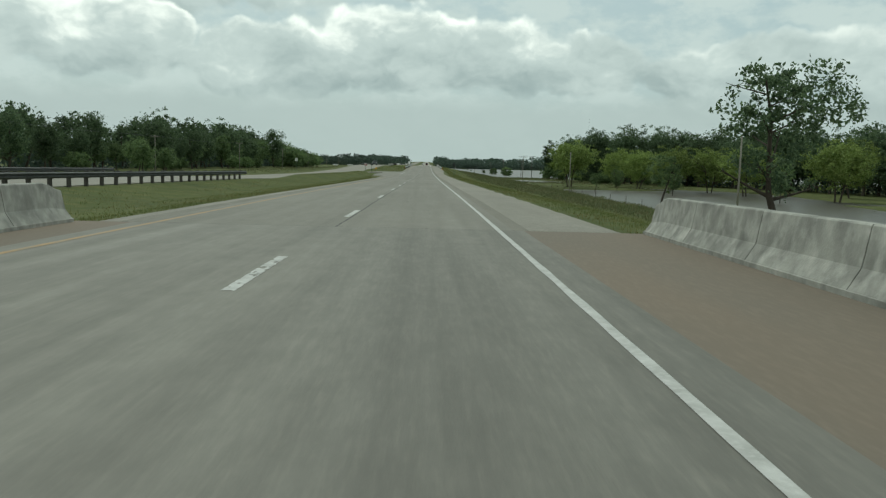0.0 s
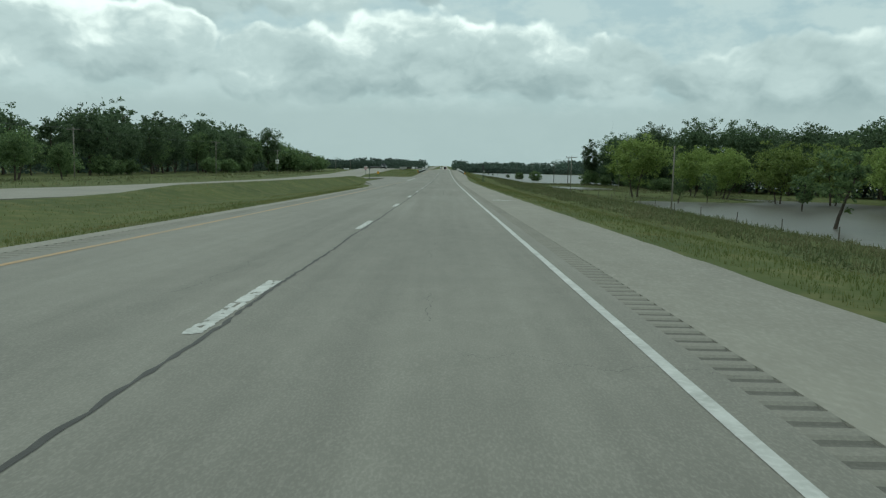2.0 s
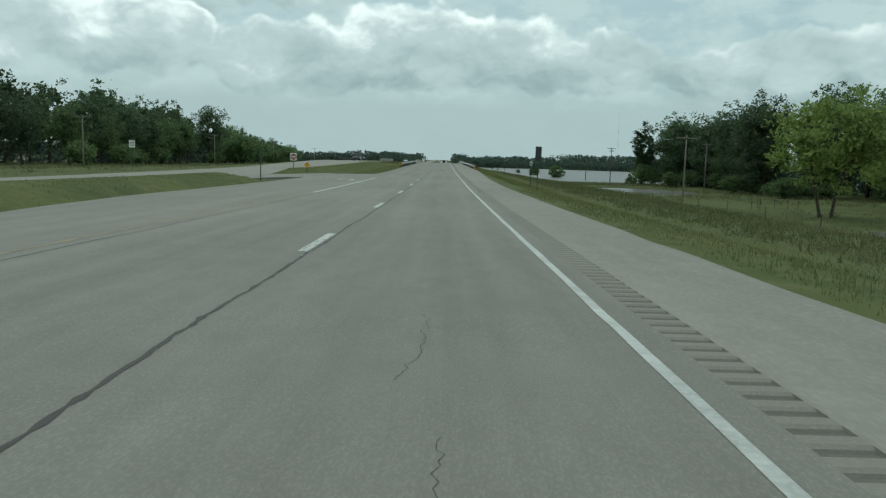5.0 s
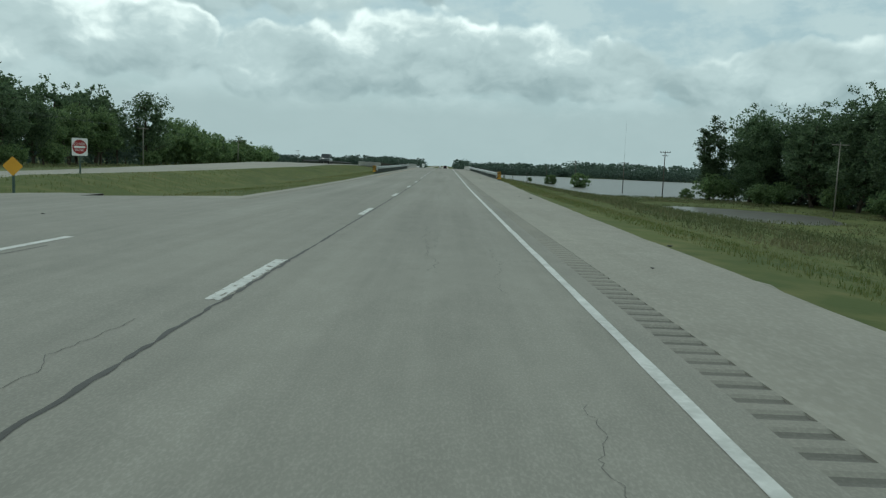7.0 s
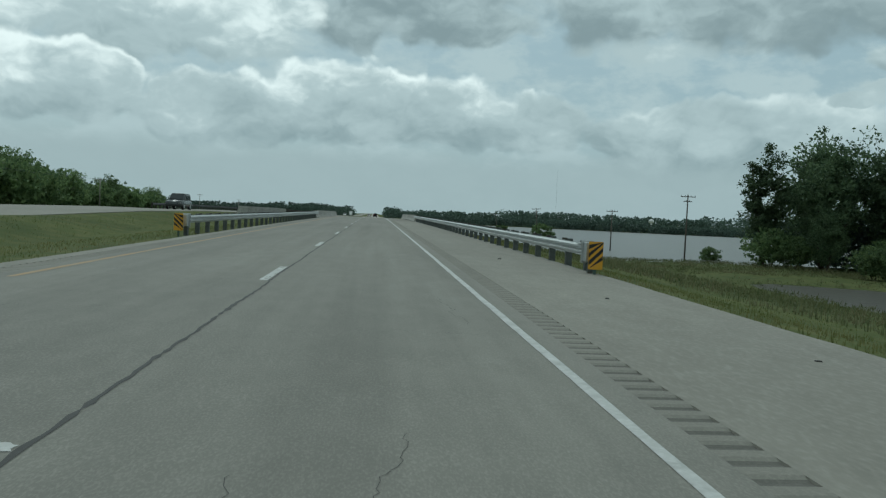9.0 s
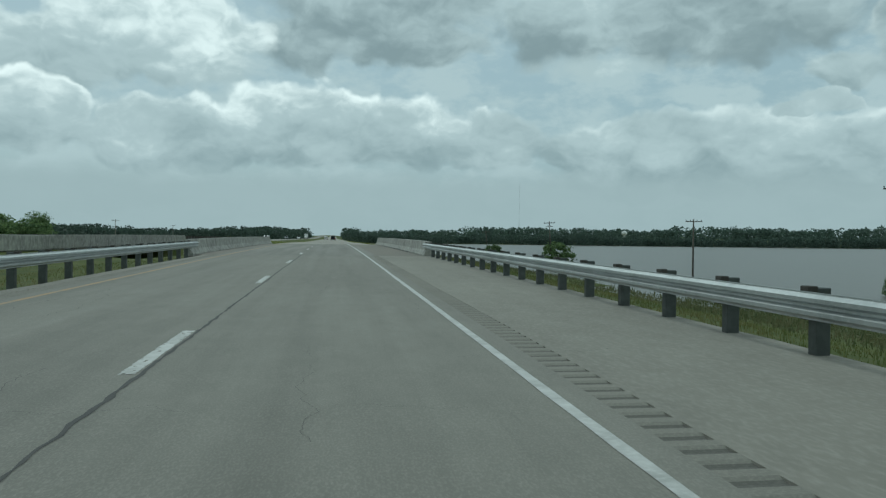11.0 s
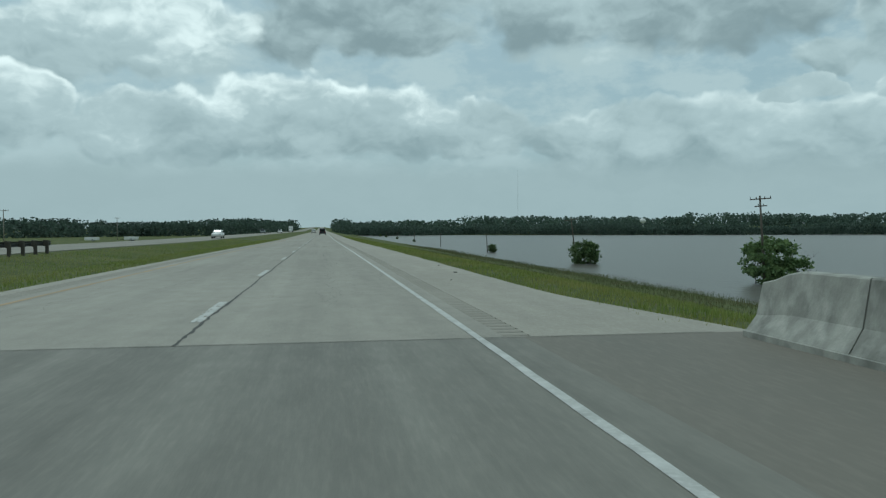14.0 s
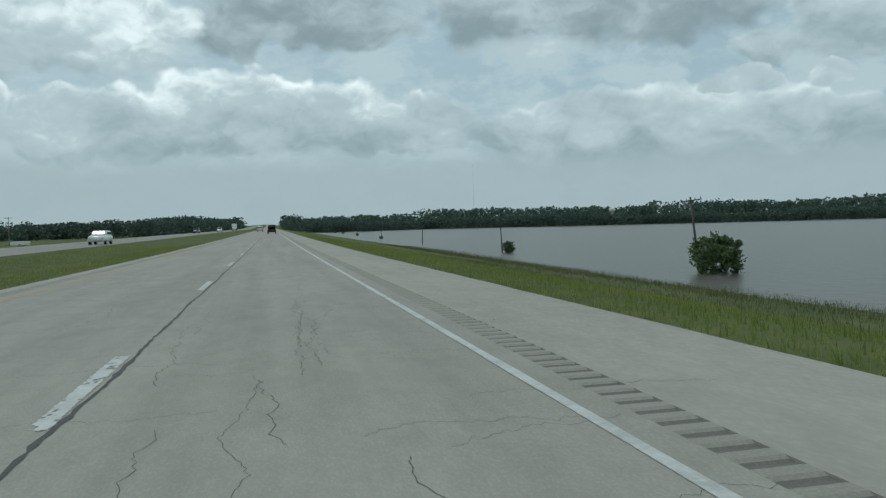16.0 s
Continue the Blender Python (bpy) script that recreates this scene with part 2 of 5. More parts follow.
def water_look(nt, b):
    L = nt.links.new
    b.inputs["Base Color"].default_value = (0.105, 0.098, 0.085, 1)
    b.inputs["Specular IOR Level"].default_value = 0.42
    b.inputs["Roughness"].default_value = 0.30
    b.inputs["IOR"].default_value = 1.33
    geo = nt.nodes.new("ShaderNodeNewGeometry")
    h = None
    for sc, st in ((0.8, 0.22), (0.07, 0.08)):
        n = nt.nodes.new("ShaderNodeTexNoise")
        n.inputs["Scale"].default_value, n.inputs["Detail"].default_value = sc, 5
        L(geo.outputs["Position"], n.inputs["Vector"])
        bp = nt.nodes.new("ShaderNodeBump")
        bp.inputs["Strength"].default_value, bp.inputs["Distance"].default_value = st, 0.5
        L(n.outputs[0], bp.inputs["Height"])
        if h:
            L(h, bp.inputs["Normal"])
        h = bp.outputs[0]
    L(h, b.inputs["Normal"])


ASPHALT = surface("worn_grey_asphalt", (0.222, 0.212, 0.184), (0.178, 0.17, 0.148), (0.30, 0.288, 0.252), scale=5, fine=70, rough=0.85, bump=0.5, bump_scale=45, stretch=(1, 0.4, 1), amount=0.6, streak=0.13, mottle=0.07)
PALE_ASPHALT = surface("bleached_cracked_asphalt", (0.322, 0.304, 0.266), (0.266, 0.250, 0.218), (0.39, 0.37, 0.325), scale=5, fine=65, rough=0.88, bump=0.5, bump_scale=45, stretch=(1, 0.4, 1), amount=0.6, streak=0.10, mottle=0.09)
SHOULDER = surface("pale_shoulder_asphalt", (0.262, 0.248, 0.212), (0.215, 0.203, 0.175), (0.345, 0.325, 0.285), scale=4, fine=22, rough=0.9, bump=0.5, bump_scale=40, stretch=(1, 0.4, 1), amount=0.5, streak=0.06, mottle=0.08)
PALE_SHOULDER = surface("bleached_shoulder_asphalt", (0.352, 0.328, 0.284), (0.296, 0.276, 0.238), (0.42, 0.395, 0.345), scale=4, fine=22, rough=0.9, bump=0.5, bump_scale=40, stretch=(1, 0.4, 1), amount=0.5, streak=0.05, mottle=0.08)
GROOVED = surface("rumble_asphalt", (0.24, 0.228, 0.196), (0.195, 0.185, 0.16), scale=3, fine=40, rough=0.9, bump=0.3)
# the shade down in the grooves, put into the colour of their floors
GROOVE_FLOOR = surface("shaded_groove_floor", (0.145, 0.138, 0.12), (0.10, 0.096, 0.085), scale=1.5, fine=40, rough=0.95, bump=0.3)
PALE_GROOVE_FLOOR = surface("shaded_pale_groove_floor", (0.17, 0.16, 0.14), (0.13, 0.124, 0.11), scale=1.5, fine=40, rough=0.95, bump=0.3)
PALE_GROOVED = surface("bleached_rumble_asphalt", (0.315, 0.295, 0.256), (0.26, 0.244, 0.21), scale=3, fine=40, rough=0.9, bump=0.3)
DECK = surface("bridge_deck_concrete", (0.205, 0.196, 0.17), (0.15, 0.145, 0.128), (0.245, 0.234, 0.20), scale=3.2, fine=24, rough=0.75, bump=0.25, stretch=(1, 0.12, 1), amount=0.35, streak=0.25, mottle=0.1)
DECK_EDGE = surface("silted_deck_shoulder", (0.20, 0.155, 0.115), (0.165, 0.14, 0.112), (0.25, 0.205, 0.16), scale=2.5, fine=20, rough=0.85, bump=0.25, stretch=(1, 0.2, 1), amount=0.35)
DECK_PALE = surface("worn_deck_shoulder", (0.20, 0.178, 0.148), (0.16, 0.15, 0.13), (0.25, 0.23, 0.195), scale=2.5, fine=20, rough=0.8, bump=0.25, stretch=(1, 0.2, 1), amount=0.35)
WHITE_PAINT = surface("worn_white_road_paint", (0.56, 0.56, 0.54), (0.36, 0.36, 0.34), (0.64, 0.64, 0.62), scale=0.35, fine=18, rough=0.6, bump=0.2)
YELLOW_PAINT = surface("faded_yellow_road_paint", (0.40, 0.245, 0.10), (0.27, 0.22, 0.15), (0.44, 0.29, 0.13), scale=0.8, fine=14, rough=0.65, bump=0.2)
SEAL = surface("dark_crack_seal", (0.048, 0.047, 0.044), scale=0.7, fine=25, rough=0.7, bump=0.2)
CONCRETE = surface("weathered_parapet_concrete", (0.37, 0.365, 0.33), (0.20, 0.20, 0.182), (0.52, 0.51, 0.47), scale=0.42, fine=4.5, rough=0.85, bump=0.5, bump_scale=30, stretch=(1, 1, 0.7), amount=0.75, spread=0.08, mottle=0.12)
STEEL = surface("galvanised_steel", (0.52, 0.54, 0.54), (0.40, 0.42, 0.42), (0.60, 0.62, 0.62), scale=0.6, fine=12, rough=0.42, metal=0.85, bump=0.05)
POST_WOOD = surface("weathered_guard_post", (0.075, 0.07, 0.06), scale=0.3, fine=20, rough=0.85, bump=0.3, stretch=(1, 1, 0.1))
POLE_WOOD = surface("grey_pole_wood", (0.13, 0.115, 0.095), scale=0.4, fine=14, rough=0.9, bump=0.3, stretch=(1, 1, 0.1))
PALE_WOOD = surface("bleached_pole_wood", (0.27, 0.25, 0.21), scale=0.4, fine=14, rough=0.9, bump=0.3, stretch=(1, 1, 0.1))
DARK_METAL = surface("dark_weathered_steel", (0.08, 0.085, 0.085), scale=0.4, fine=10, rough=0.6, metal=0.4, bump=0.1)
BARK = surface("grey_brown_bark", (0.085, 0.07, 0.055), scale=0.5, fine=9, rough=0.95, bump=0.5, bump_scale=12, stretch=(1, 1, 0.3))
SOIL = surface("grass_ground", (0.106, 0.124, 0.043), (0.066, 0.086, 0.032), (0.178, 0.165, 0.072), scale=6.5, fine=1.1, rough=0.95, bump=0.8, bump_scale=9, amount=0.6, spec=0.1)
GRAVEL = surface("gravel_edge", (0.26, 0.245, 0.215), (0.15, 0.15, 0.10), (0.34, 0.33, 0.30), scale=0.9, fine=9, rough=0.95, bump=0.7, bump_scale=25)
WATER = material("muddy_flood_water", water_look)
LEAF_DARK = foliage("dark_green_leaves", (0.052, 0.086, 0.048), (0.155, 0.216, 0.108))
# mutual shade of far crowns and a bluish haze, put into the leaf colour
LEAF_FAR = foliage("shaded_hazy_far_leaves", (0.055, 0.084, 0.070), (0.105, 0.148, 0.112))
LEAF_MID = foliage("mid_green_leaves", (0.075, 0.125, 0.056), (0.205, 0.280, 0.115))
LEAF_BRIGHT = foliage("spring_green_leaves", (0.13, 0.19, 0.05), (0.29, 0.36, 0.11))
GRASS_BLADE = foliage("grass_blades", (0.098, 0.13, 0.040), (0.178, 0.192, 0.07), 0.1, (0.23, 0.20, 0.09))
LUSH_BLADE = foliage("lush_grass_blades", (0.135, 0.19, 0.042), (0.27, 0.31, 0.085), 0.1, (0.30, 0.28, 0.10))
WEED = foliage("green_weeds", (0.072, 0.094, 0.040), (0.142, 0.156, 0.07), 0.1, (0.19, 0.172, 0.095))
REED = foliage("tall_seeding_grass", (0.085, 0.118, 0.04), (0.19, 0.195, 0.085), 0.1)


def paint(name, colour, rough=0.4, metal=0.0):
    return surface(name, colour, tuple(c * 0.85 for c in colour), scale=0.5, fine=20, rough=rough, metal=metal, bump=0.03, amount=0.2)


SIGN_YELLOW = paint("sign_yellow", (0.66, 0.34, 0.025))
SIGN_BLACK = paint("sign_black", (0.02, 0.02, 0.02))
SIGN_WHITE = paint("sign_white", (0.78, 0.78, 0.76))
SIGN_RED = paint("sign_red", (0.30, 0.025, 0.025))
SIGN_BACK = paint("sign_aluminium_back", (0.22, 0.24, 0.24), 0.5, 0.5)
SIGN_POST = paint("green_sign_post", (0.06, 0.10, 0.08), 0.6)
CAR_DARK = paint("dark_car_paint", (0.015, 0.016, 0.018), 0.25)
CAR_WHITE = paint("white_car_paint", (0.75, 0.75, 0.74), 0.25)
CAR_GREY = paint("grey_car_paint", (0.16, 0.18, 0.18), 0.25)
CAR_SLATE = paint("dark_grey_car_paint", (0.07, 0.078, 0.08), 0.25)
CAR_GLASS = paint("car_window_glass", (0.02, 0.025, 0.028), 0.06)
RUBBER = paint("tyre_rubber", (0.02, 0.02, 0.02), 0.8)
RED_LAMP = paint("red_tail_lamp", (0.4, 0.02, 0.02), 0.2)
CLEAR_LAMP = paint("clear_head_lamp", (0.7, 0.7, 0.7), 0.1)


# ---- mesh helpers ----
def mesh_object(name, verts, faces, mats, parent=None, label="", smooth=False, index=None):
    me = bpy.data.meshes.new(name)
    me.from_pydata(verts, [], faces)
    for m in mats if isinstance(mats, (list, tuple)) else [mats]:
        me.materials.append(m)
    if index is not None:
        me.polygons.foreach_set("material_index", index)
    if smooth:
        me.polygons.foreach_set("use_smooth", [True] * len(me.polygons))
    me.update()
    ob = new(name, me)
    if parent:
        ob.parent = parent
    if label:
        tagged(ob, label)
    return ob


def part(name, bm, mat, parent=None, label="", smooth=False):
    """Links a bmesh as one mesh object under a thing or a part."""
    me = bpy.data.meshes.new(name)
    bm.to_mesh(me)
    bm.free()
    for m in mat if isinstance(mat, (list, tuple)) else [mat]:
        me.materials.append(m)
    if smooth:
        me.polygons.foreach_set("use_smooth", [True] * len(me.polygons))
    ob = new(name, me)
    if parent:
        ob.parent = parent
    if label:
        tagged(ob, label)
    return ob


def box(bm, x0, x1, y0, y1, z0, z1, bevel=0.0):
    geom = bmesh.ops.create_cube(bm, size=1.0, matrix=Matrix.Translation(((x0 + x1) / 2, (y0 + y1) / 2, (z0 + z1) / 2)) @ Matrix.Diagonal((x1 - x0, y1 - y0, z1 - z0, 1)))
    if bevel:
        edges = list({e for v in geom["verts"] for e in v.link_edges})
        bmesh.ops.bevel(bm, geom=edges, offset=bevel, segments=1, affect="EDGES")
    return bm


def boxed(*dims, bevel=0.0):
    return box(bmesh.new(), *dims, bevel=bevel)


def tube(bm, pts, radii, sides=7, cap=True):
    """A tapered tube along points."""
    rings = []
    for i, (p, r) in enumerate(zip(pts, radii)):
        p = Vector(p)
        d = Vector(pts[min(i + 1, len(pts) - 1)]) - Vector(pts[max(i - 1, 0)])
        q = d.to_track_quat("Z", "Y")
        rings.append([bm.verts.new(p + q @ Vector((r * math.cos(k * math.tau / sides), r * math.sin(k * math.tau / sides), 0))) for k in range(sides)])
    for a, b in zip(rings, rings[1:]):
        for k in range(sides):
            bm.faces.new((a[k], a[(k + 1) % sides], b[(k + 1) % sides], b[k]))
    if cap:
        bm.faces.new(rings[-1])
        bm.faces.new(rings[0][::-1])
    return bm


def sweep(name, profile, ys, mat, parent=None, label="", x=lambda y: 0.0, z=lambda y: 0.0, closed=True, scale=None):
    """A profile of (x, z) drawn along the road."""
    n = len(profile)
    verts, faces = [], []
    for y in ys:
        s = scale(y) if scale else 1.0
        verts += [(x(y) + px, y, z(y) + pz * s) for px, pz in profile]
    for i in range(len(ys) - 1):
        for k in range(n if closed else n - 1):
            a, b = i * n + k, i * n + (k + 1) % n
            faces.append((a, b, b + n, a + n))
    if closed:
        faces += [tuple(range(n))[::-1], tuple(range((len(ys) - 1) * n, len(ys) * n))]
    ob = mesh_object(name, verts, faces, mat, parent, label)
    bm = bmesh.new()
    bm.from_mesh(ob.data)
    bmesh.ops.recalc_face_normals(bm, faces=bm.faces)
    bm.to_mesh(ob.data)
    bm.free()
    return ob


def empty(name, m, label, category, group="", kind=""):
    ob = new(name)
    ob.matrix_world = m
    ob.empty_display_size = 0.2
    return tagged(ob, label, category, group, kind)


def smooth(a, b, v):
    t = min(1.0, max(0.0, (v - a) / (b - a)))
    return t * t * (3 - 2 * t)


def steps(pairs, v):
    """Eased steps through (position, value) pairs."""
    if v <= pairs[0][0]:
        return pairs[0][1]
    for (a, p), (b, q) in zip(pairs, pairs[1:]):
        if v <= b:
            return p + (q - p) * (v - a) / (b - a)
    return pairs[-1][1]


# ---- the plan: x across the road, y along it ----
DASH_X, EDGE_X, YELLOW_X = -1.92, 1.74, -5.75
RIGHT_X, LEFT_X = 4.42, -6.95
BRIDGE_1, BRIDGE_2 = (-60.0, 17.6), (336.5, 385.5)
OPP = (-28.5, -17.8)
WATER_Z = -4.3
FAR_Y = 2600.0


KNOTS = [(-60, 0.0), (0, 0.0), (30, -0.13), (60, -0.37), (100, -0.68), (135, -0.89), (172, -1.04), (205, -0.96), (235, -0.81), (265, -0.51), (300, -0.18), (335, 0.12), (360, 0.27), (385, 0.33), (430, 0.24), (480, 0.05), (560, -0.0), (640, 0.05), (1150, 0.0)]


def road_z(y):
    """The road's height: a long dip, a rise to the second bridge, and a climb where it runs out of sight."""
    if y <= KNOTS[0][0]:
        return 0.0
    if y >= KNOTS[-1][0]:
        return (y - KNOTS[-1][0]) * 0.006
    i = max(k for k in range(len(KNOTS) - 1) if KNOTS[k][0] <= y)

    def slope(k):
        if k == 0 or k == len(KNOTS) - 1:
            return 0.0
        return (KNOTS[k + 1][1] - KNOTS[k - 1][1]) / (KNOTS[k + 1][0] - KNOTS[k - 1][0])

    (a, p), (b, q) = KNOTS[i], KNOTS[i + 1]
    h, v = b - a, (y - a) / (b - a)
    return (1 + 2 * v) * (1 - v) ** 2 * p + v * (1 - v) ** 2 * h * slope(i) + v * v * (3 - 2 * v) * q + v * v * (v - 1) * h * slope(i + 1)


def opp_z(y):
    return road_z(y) + steps([(75, 0.0), (105, -0.32), (190, -0.32), (240, -0.2), (300, 0.35), (322, 0.3), (340, 0.1), (400, 0.05), (480, 0.0), (700, 0.0)], y)


def left_edge(y):
    """The paved edge towards the median; a turn lane widens it before the crossover."""
    return LEFT_X - 4.0 * smooth(122, 162, y) * (1 - smooth(209.7, 209.9, y))


def right_edge(y):
    """The paved edge towards the verge, wider along the guard rail."""
    return RIGHT_X + steps([(60, 0.0), (150, -0.08), (188, -0.1), (205, 0.15), (225, 0.55), (248, 1.1), (384, 1.15), (392, 0.05)], y)


def ground_z(x, y):
    z0 = road_z(y)
    if x > 0:
        z = steps([(4.6, -0.09), (6.2, -0.13), (8, -0.45), (13, -1.5), (22, -3.0), (30, -3.9), (36, -4.25), (44, -4.6)], x)
        far = noise.noise((x * 0.018, y * 0.018, 4.0))
        n = noise.noise((x * 0.08, y * 0.08, 0.0)) * 0.12 * smooth(6, 14, x)
        if x > 28:
            # dry ground under the dark woods, flooded hollows and the lake
            land = smooth(212, 226, y + 9 * far) * (1 - smooth(345, 362, y))
            pond = math.exp(-((x - 41.0) / 9) ** 2 - ((y - 289) / 17) ** 2)
            wood = smooth(74, 90, x + 8 * far) * (1 - smooth(340, 362, y)) * smooth(150, 190, y + 0.4 * x)
            dry = max(land, wood, 0.85 * smooth(-0.22, 0.12, far) * (1 - smooth(340, 350, y)), smooth(0, 60, y - 1105 + 0.25 * min(x, 700)))
            wet = smooth(62, 78, y) * (1 - smooth(186, 204, y)) * (1 - smooth(62, 84, x + 10 * far))
            dry *= 1 - 0.9 * wet
            target = -4.75 + dry * 0.72 - 1.2 * pond
            z = z + (max(-4.9, target + far * 0.25) - z) * smooth(28, 42, x)
        hill = smooth(1150, 2100, math.hypot(x, y - 100)) * 16
        return z + n + (z0 if y > 1150 else z0 * (1 - smooth(8, 26, x))) * (1 - smooth(60, 300, x)) + hill * smooth(100, 400, x)
    o = opp_z(y) - z0
    z = steps([(-70, -2.2), (-45, -1.6), (-33, -0.5 + o), (-29, -0.10 + o), (OPP[0], -0.04 + o), (OPP[1], -0.03 + o), (-17, -0.08 + o), (-12.5, -0.55), (-8.0, -0.14), (-6.9, -0.09)], x)
    # a low crest along the median
    crest = 0.24 * smooth(80, 105, y) * (1 - smooth(270, 300, y))
    if crest > 0 and -17.8 < x < -12.5:
        lift = min((x + 17.8) / 0.8, 1.0) * (1 - smooth(-16.0, -12.5, x))
        z += max(0.0, crest + 0.12 - o) * lift * min(1.0, crest * 5)
    if 186 < y < 216 and -18 < x:
        level = -0.1 + (o + 0.02) * smooth(10.8, 17.8, -x)
        z += (level - z) * smooth(188, 193, y) * (1 - smooth(209.5, 214, y))
    n = noise.noise((x * 0.08, y * 0.08, 7.0)) * 0.10 * (smooth(7.6, 9, -x) * (1 - smooth(15, 17, -x)) + smooth(32, 40, -x))
    return z + n + (z0 if y > 1150 else z0 * (1 - smooth(29, 42, -x)))


def build_ground():
    xs = sorted({*np.arange(-120, -30, 6.0), *np.arange(-30, -16, 1.0), *np.arange(-16, -6, 1.0), -6.9, -2.0, 4.4, 5.0, 5.6, *np.arange(6.5, 30, 1.5), *np.arange(30, 110, 3.0), *np.arange(120, 400, 20.0), *np.arange(400, 2700, 150.0), *np.arange(-2600, -120, 160.0)})
    ys = sorted({*np.arange(-300, -60, 40.0), *np.arange(-60, 640, 4.0), 191.0, 193.0, 209.8, 211.0, *np.arange(640, 1200, 20.0), *np.arange(1200, FAR_Y + 1, 100.0)})
    nx = len(xs)
    verts = []
    for y in ys:
        for x in xs:
            z = ground_z(x, y)
            for b0, b1 in ((-70, 9), (345, 377)):
                if b0 < y < b1 and -40 < x < 60:
                    z = min(z, -5.0)
            verts.append((x, y, z))
    faces = [(j * nx + i, j * nx + i + 1, (j + 1) * nx + i + 1, (j + 1) * nx + i) for j in range(len(ys) - 1) for i in range(nx - 1)]
    tagged(mesh_object("ground", verts, faces, SOIL, smooth=True), "uneven grassy roadside ground and flood plain", "ground", kind="structure")
    w = [(-400, -300, WATER_Z), (2700, -300, WATER_Z), (2700, FAR_Y, WATER_Z), (-400, FAR_Y, WATER_Z)]
    tagged(mesh_object("water", w, [(0, 1, 2, 3)], WATER), "muddy brown-grey flood water with faint ripples", "water", kind="structure")


def strip(name, y0, y1, xa, xb, mat, label, step=4.0, top=0.0, depth=0.35, category="road", level=road_z):
    """A paved strip with thickness between two edges that may wander."""
    ys = list(np.arange(y0, y1, step)) + [y1]
    if y1 > 1150:
        ys = sorted({*ys, 1150.0})
    verts, faces = [], []
    for y in ys:
        a, b, z = xa(y), xb(y), level(y) + top
        verts += [(a, y, z), (b, y, z), (b, y, z - depth), (a, y, z - depth)]
    for i in range(len(ys) - 1):
        o = 4 * i
        faces += [(o, o + 1, o + 5, o + 4), (o + 1, o + 2, o + 6, o + 5), (o + 3, o, o + 4, o + 7)]
    faces += [(0, 3, 2, 1), tuple(4 * (len(ys) - 1) + k for k in (0, 1, 2, 3))]
    return tagged(mesh_object(name, verts, faces, mat), label, category, kind="structure")


def ragged(x, amp=0.12, seed=0.0):
    return lambda y: x + amp * noise.noise((y * 0.35, seed, 1.0)) + amp * 0.6 * noise.noise((y * 1.7, seed, 5.0))


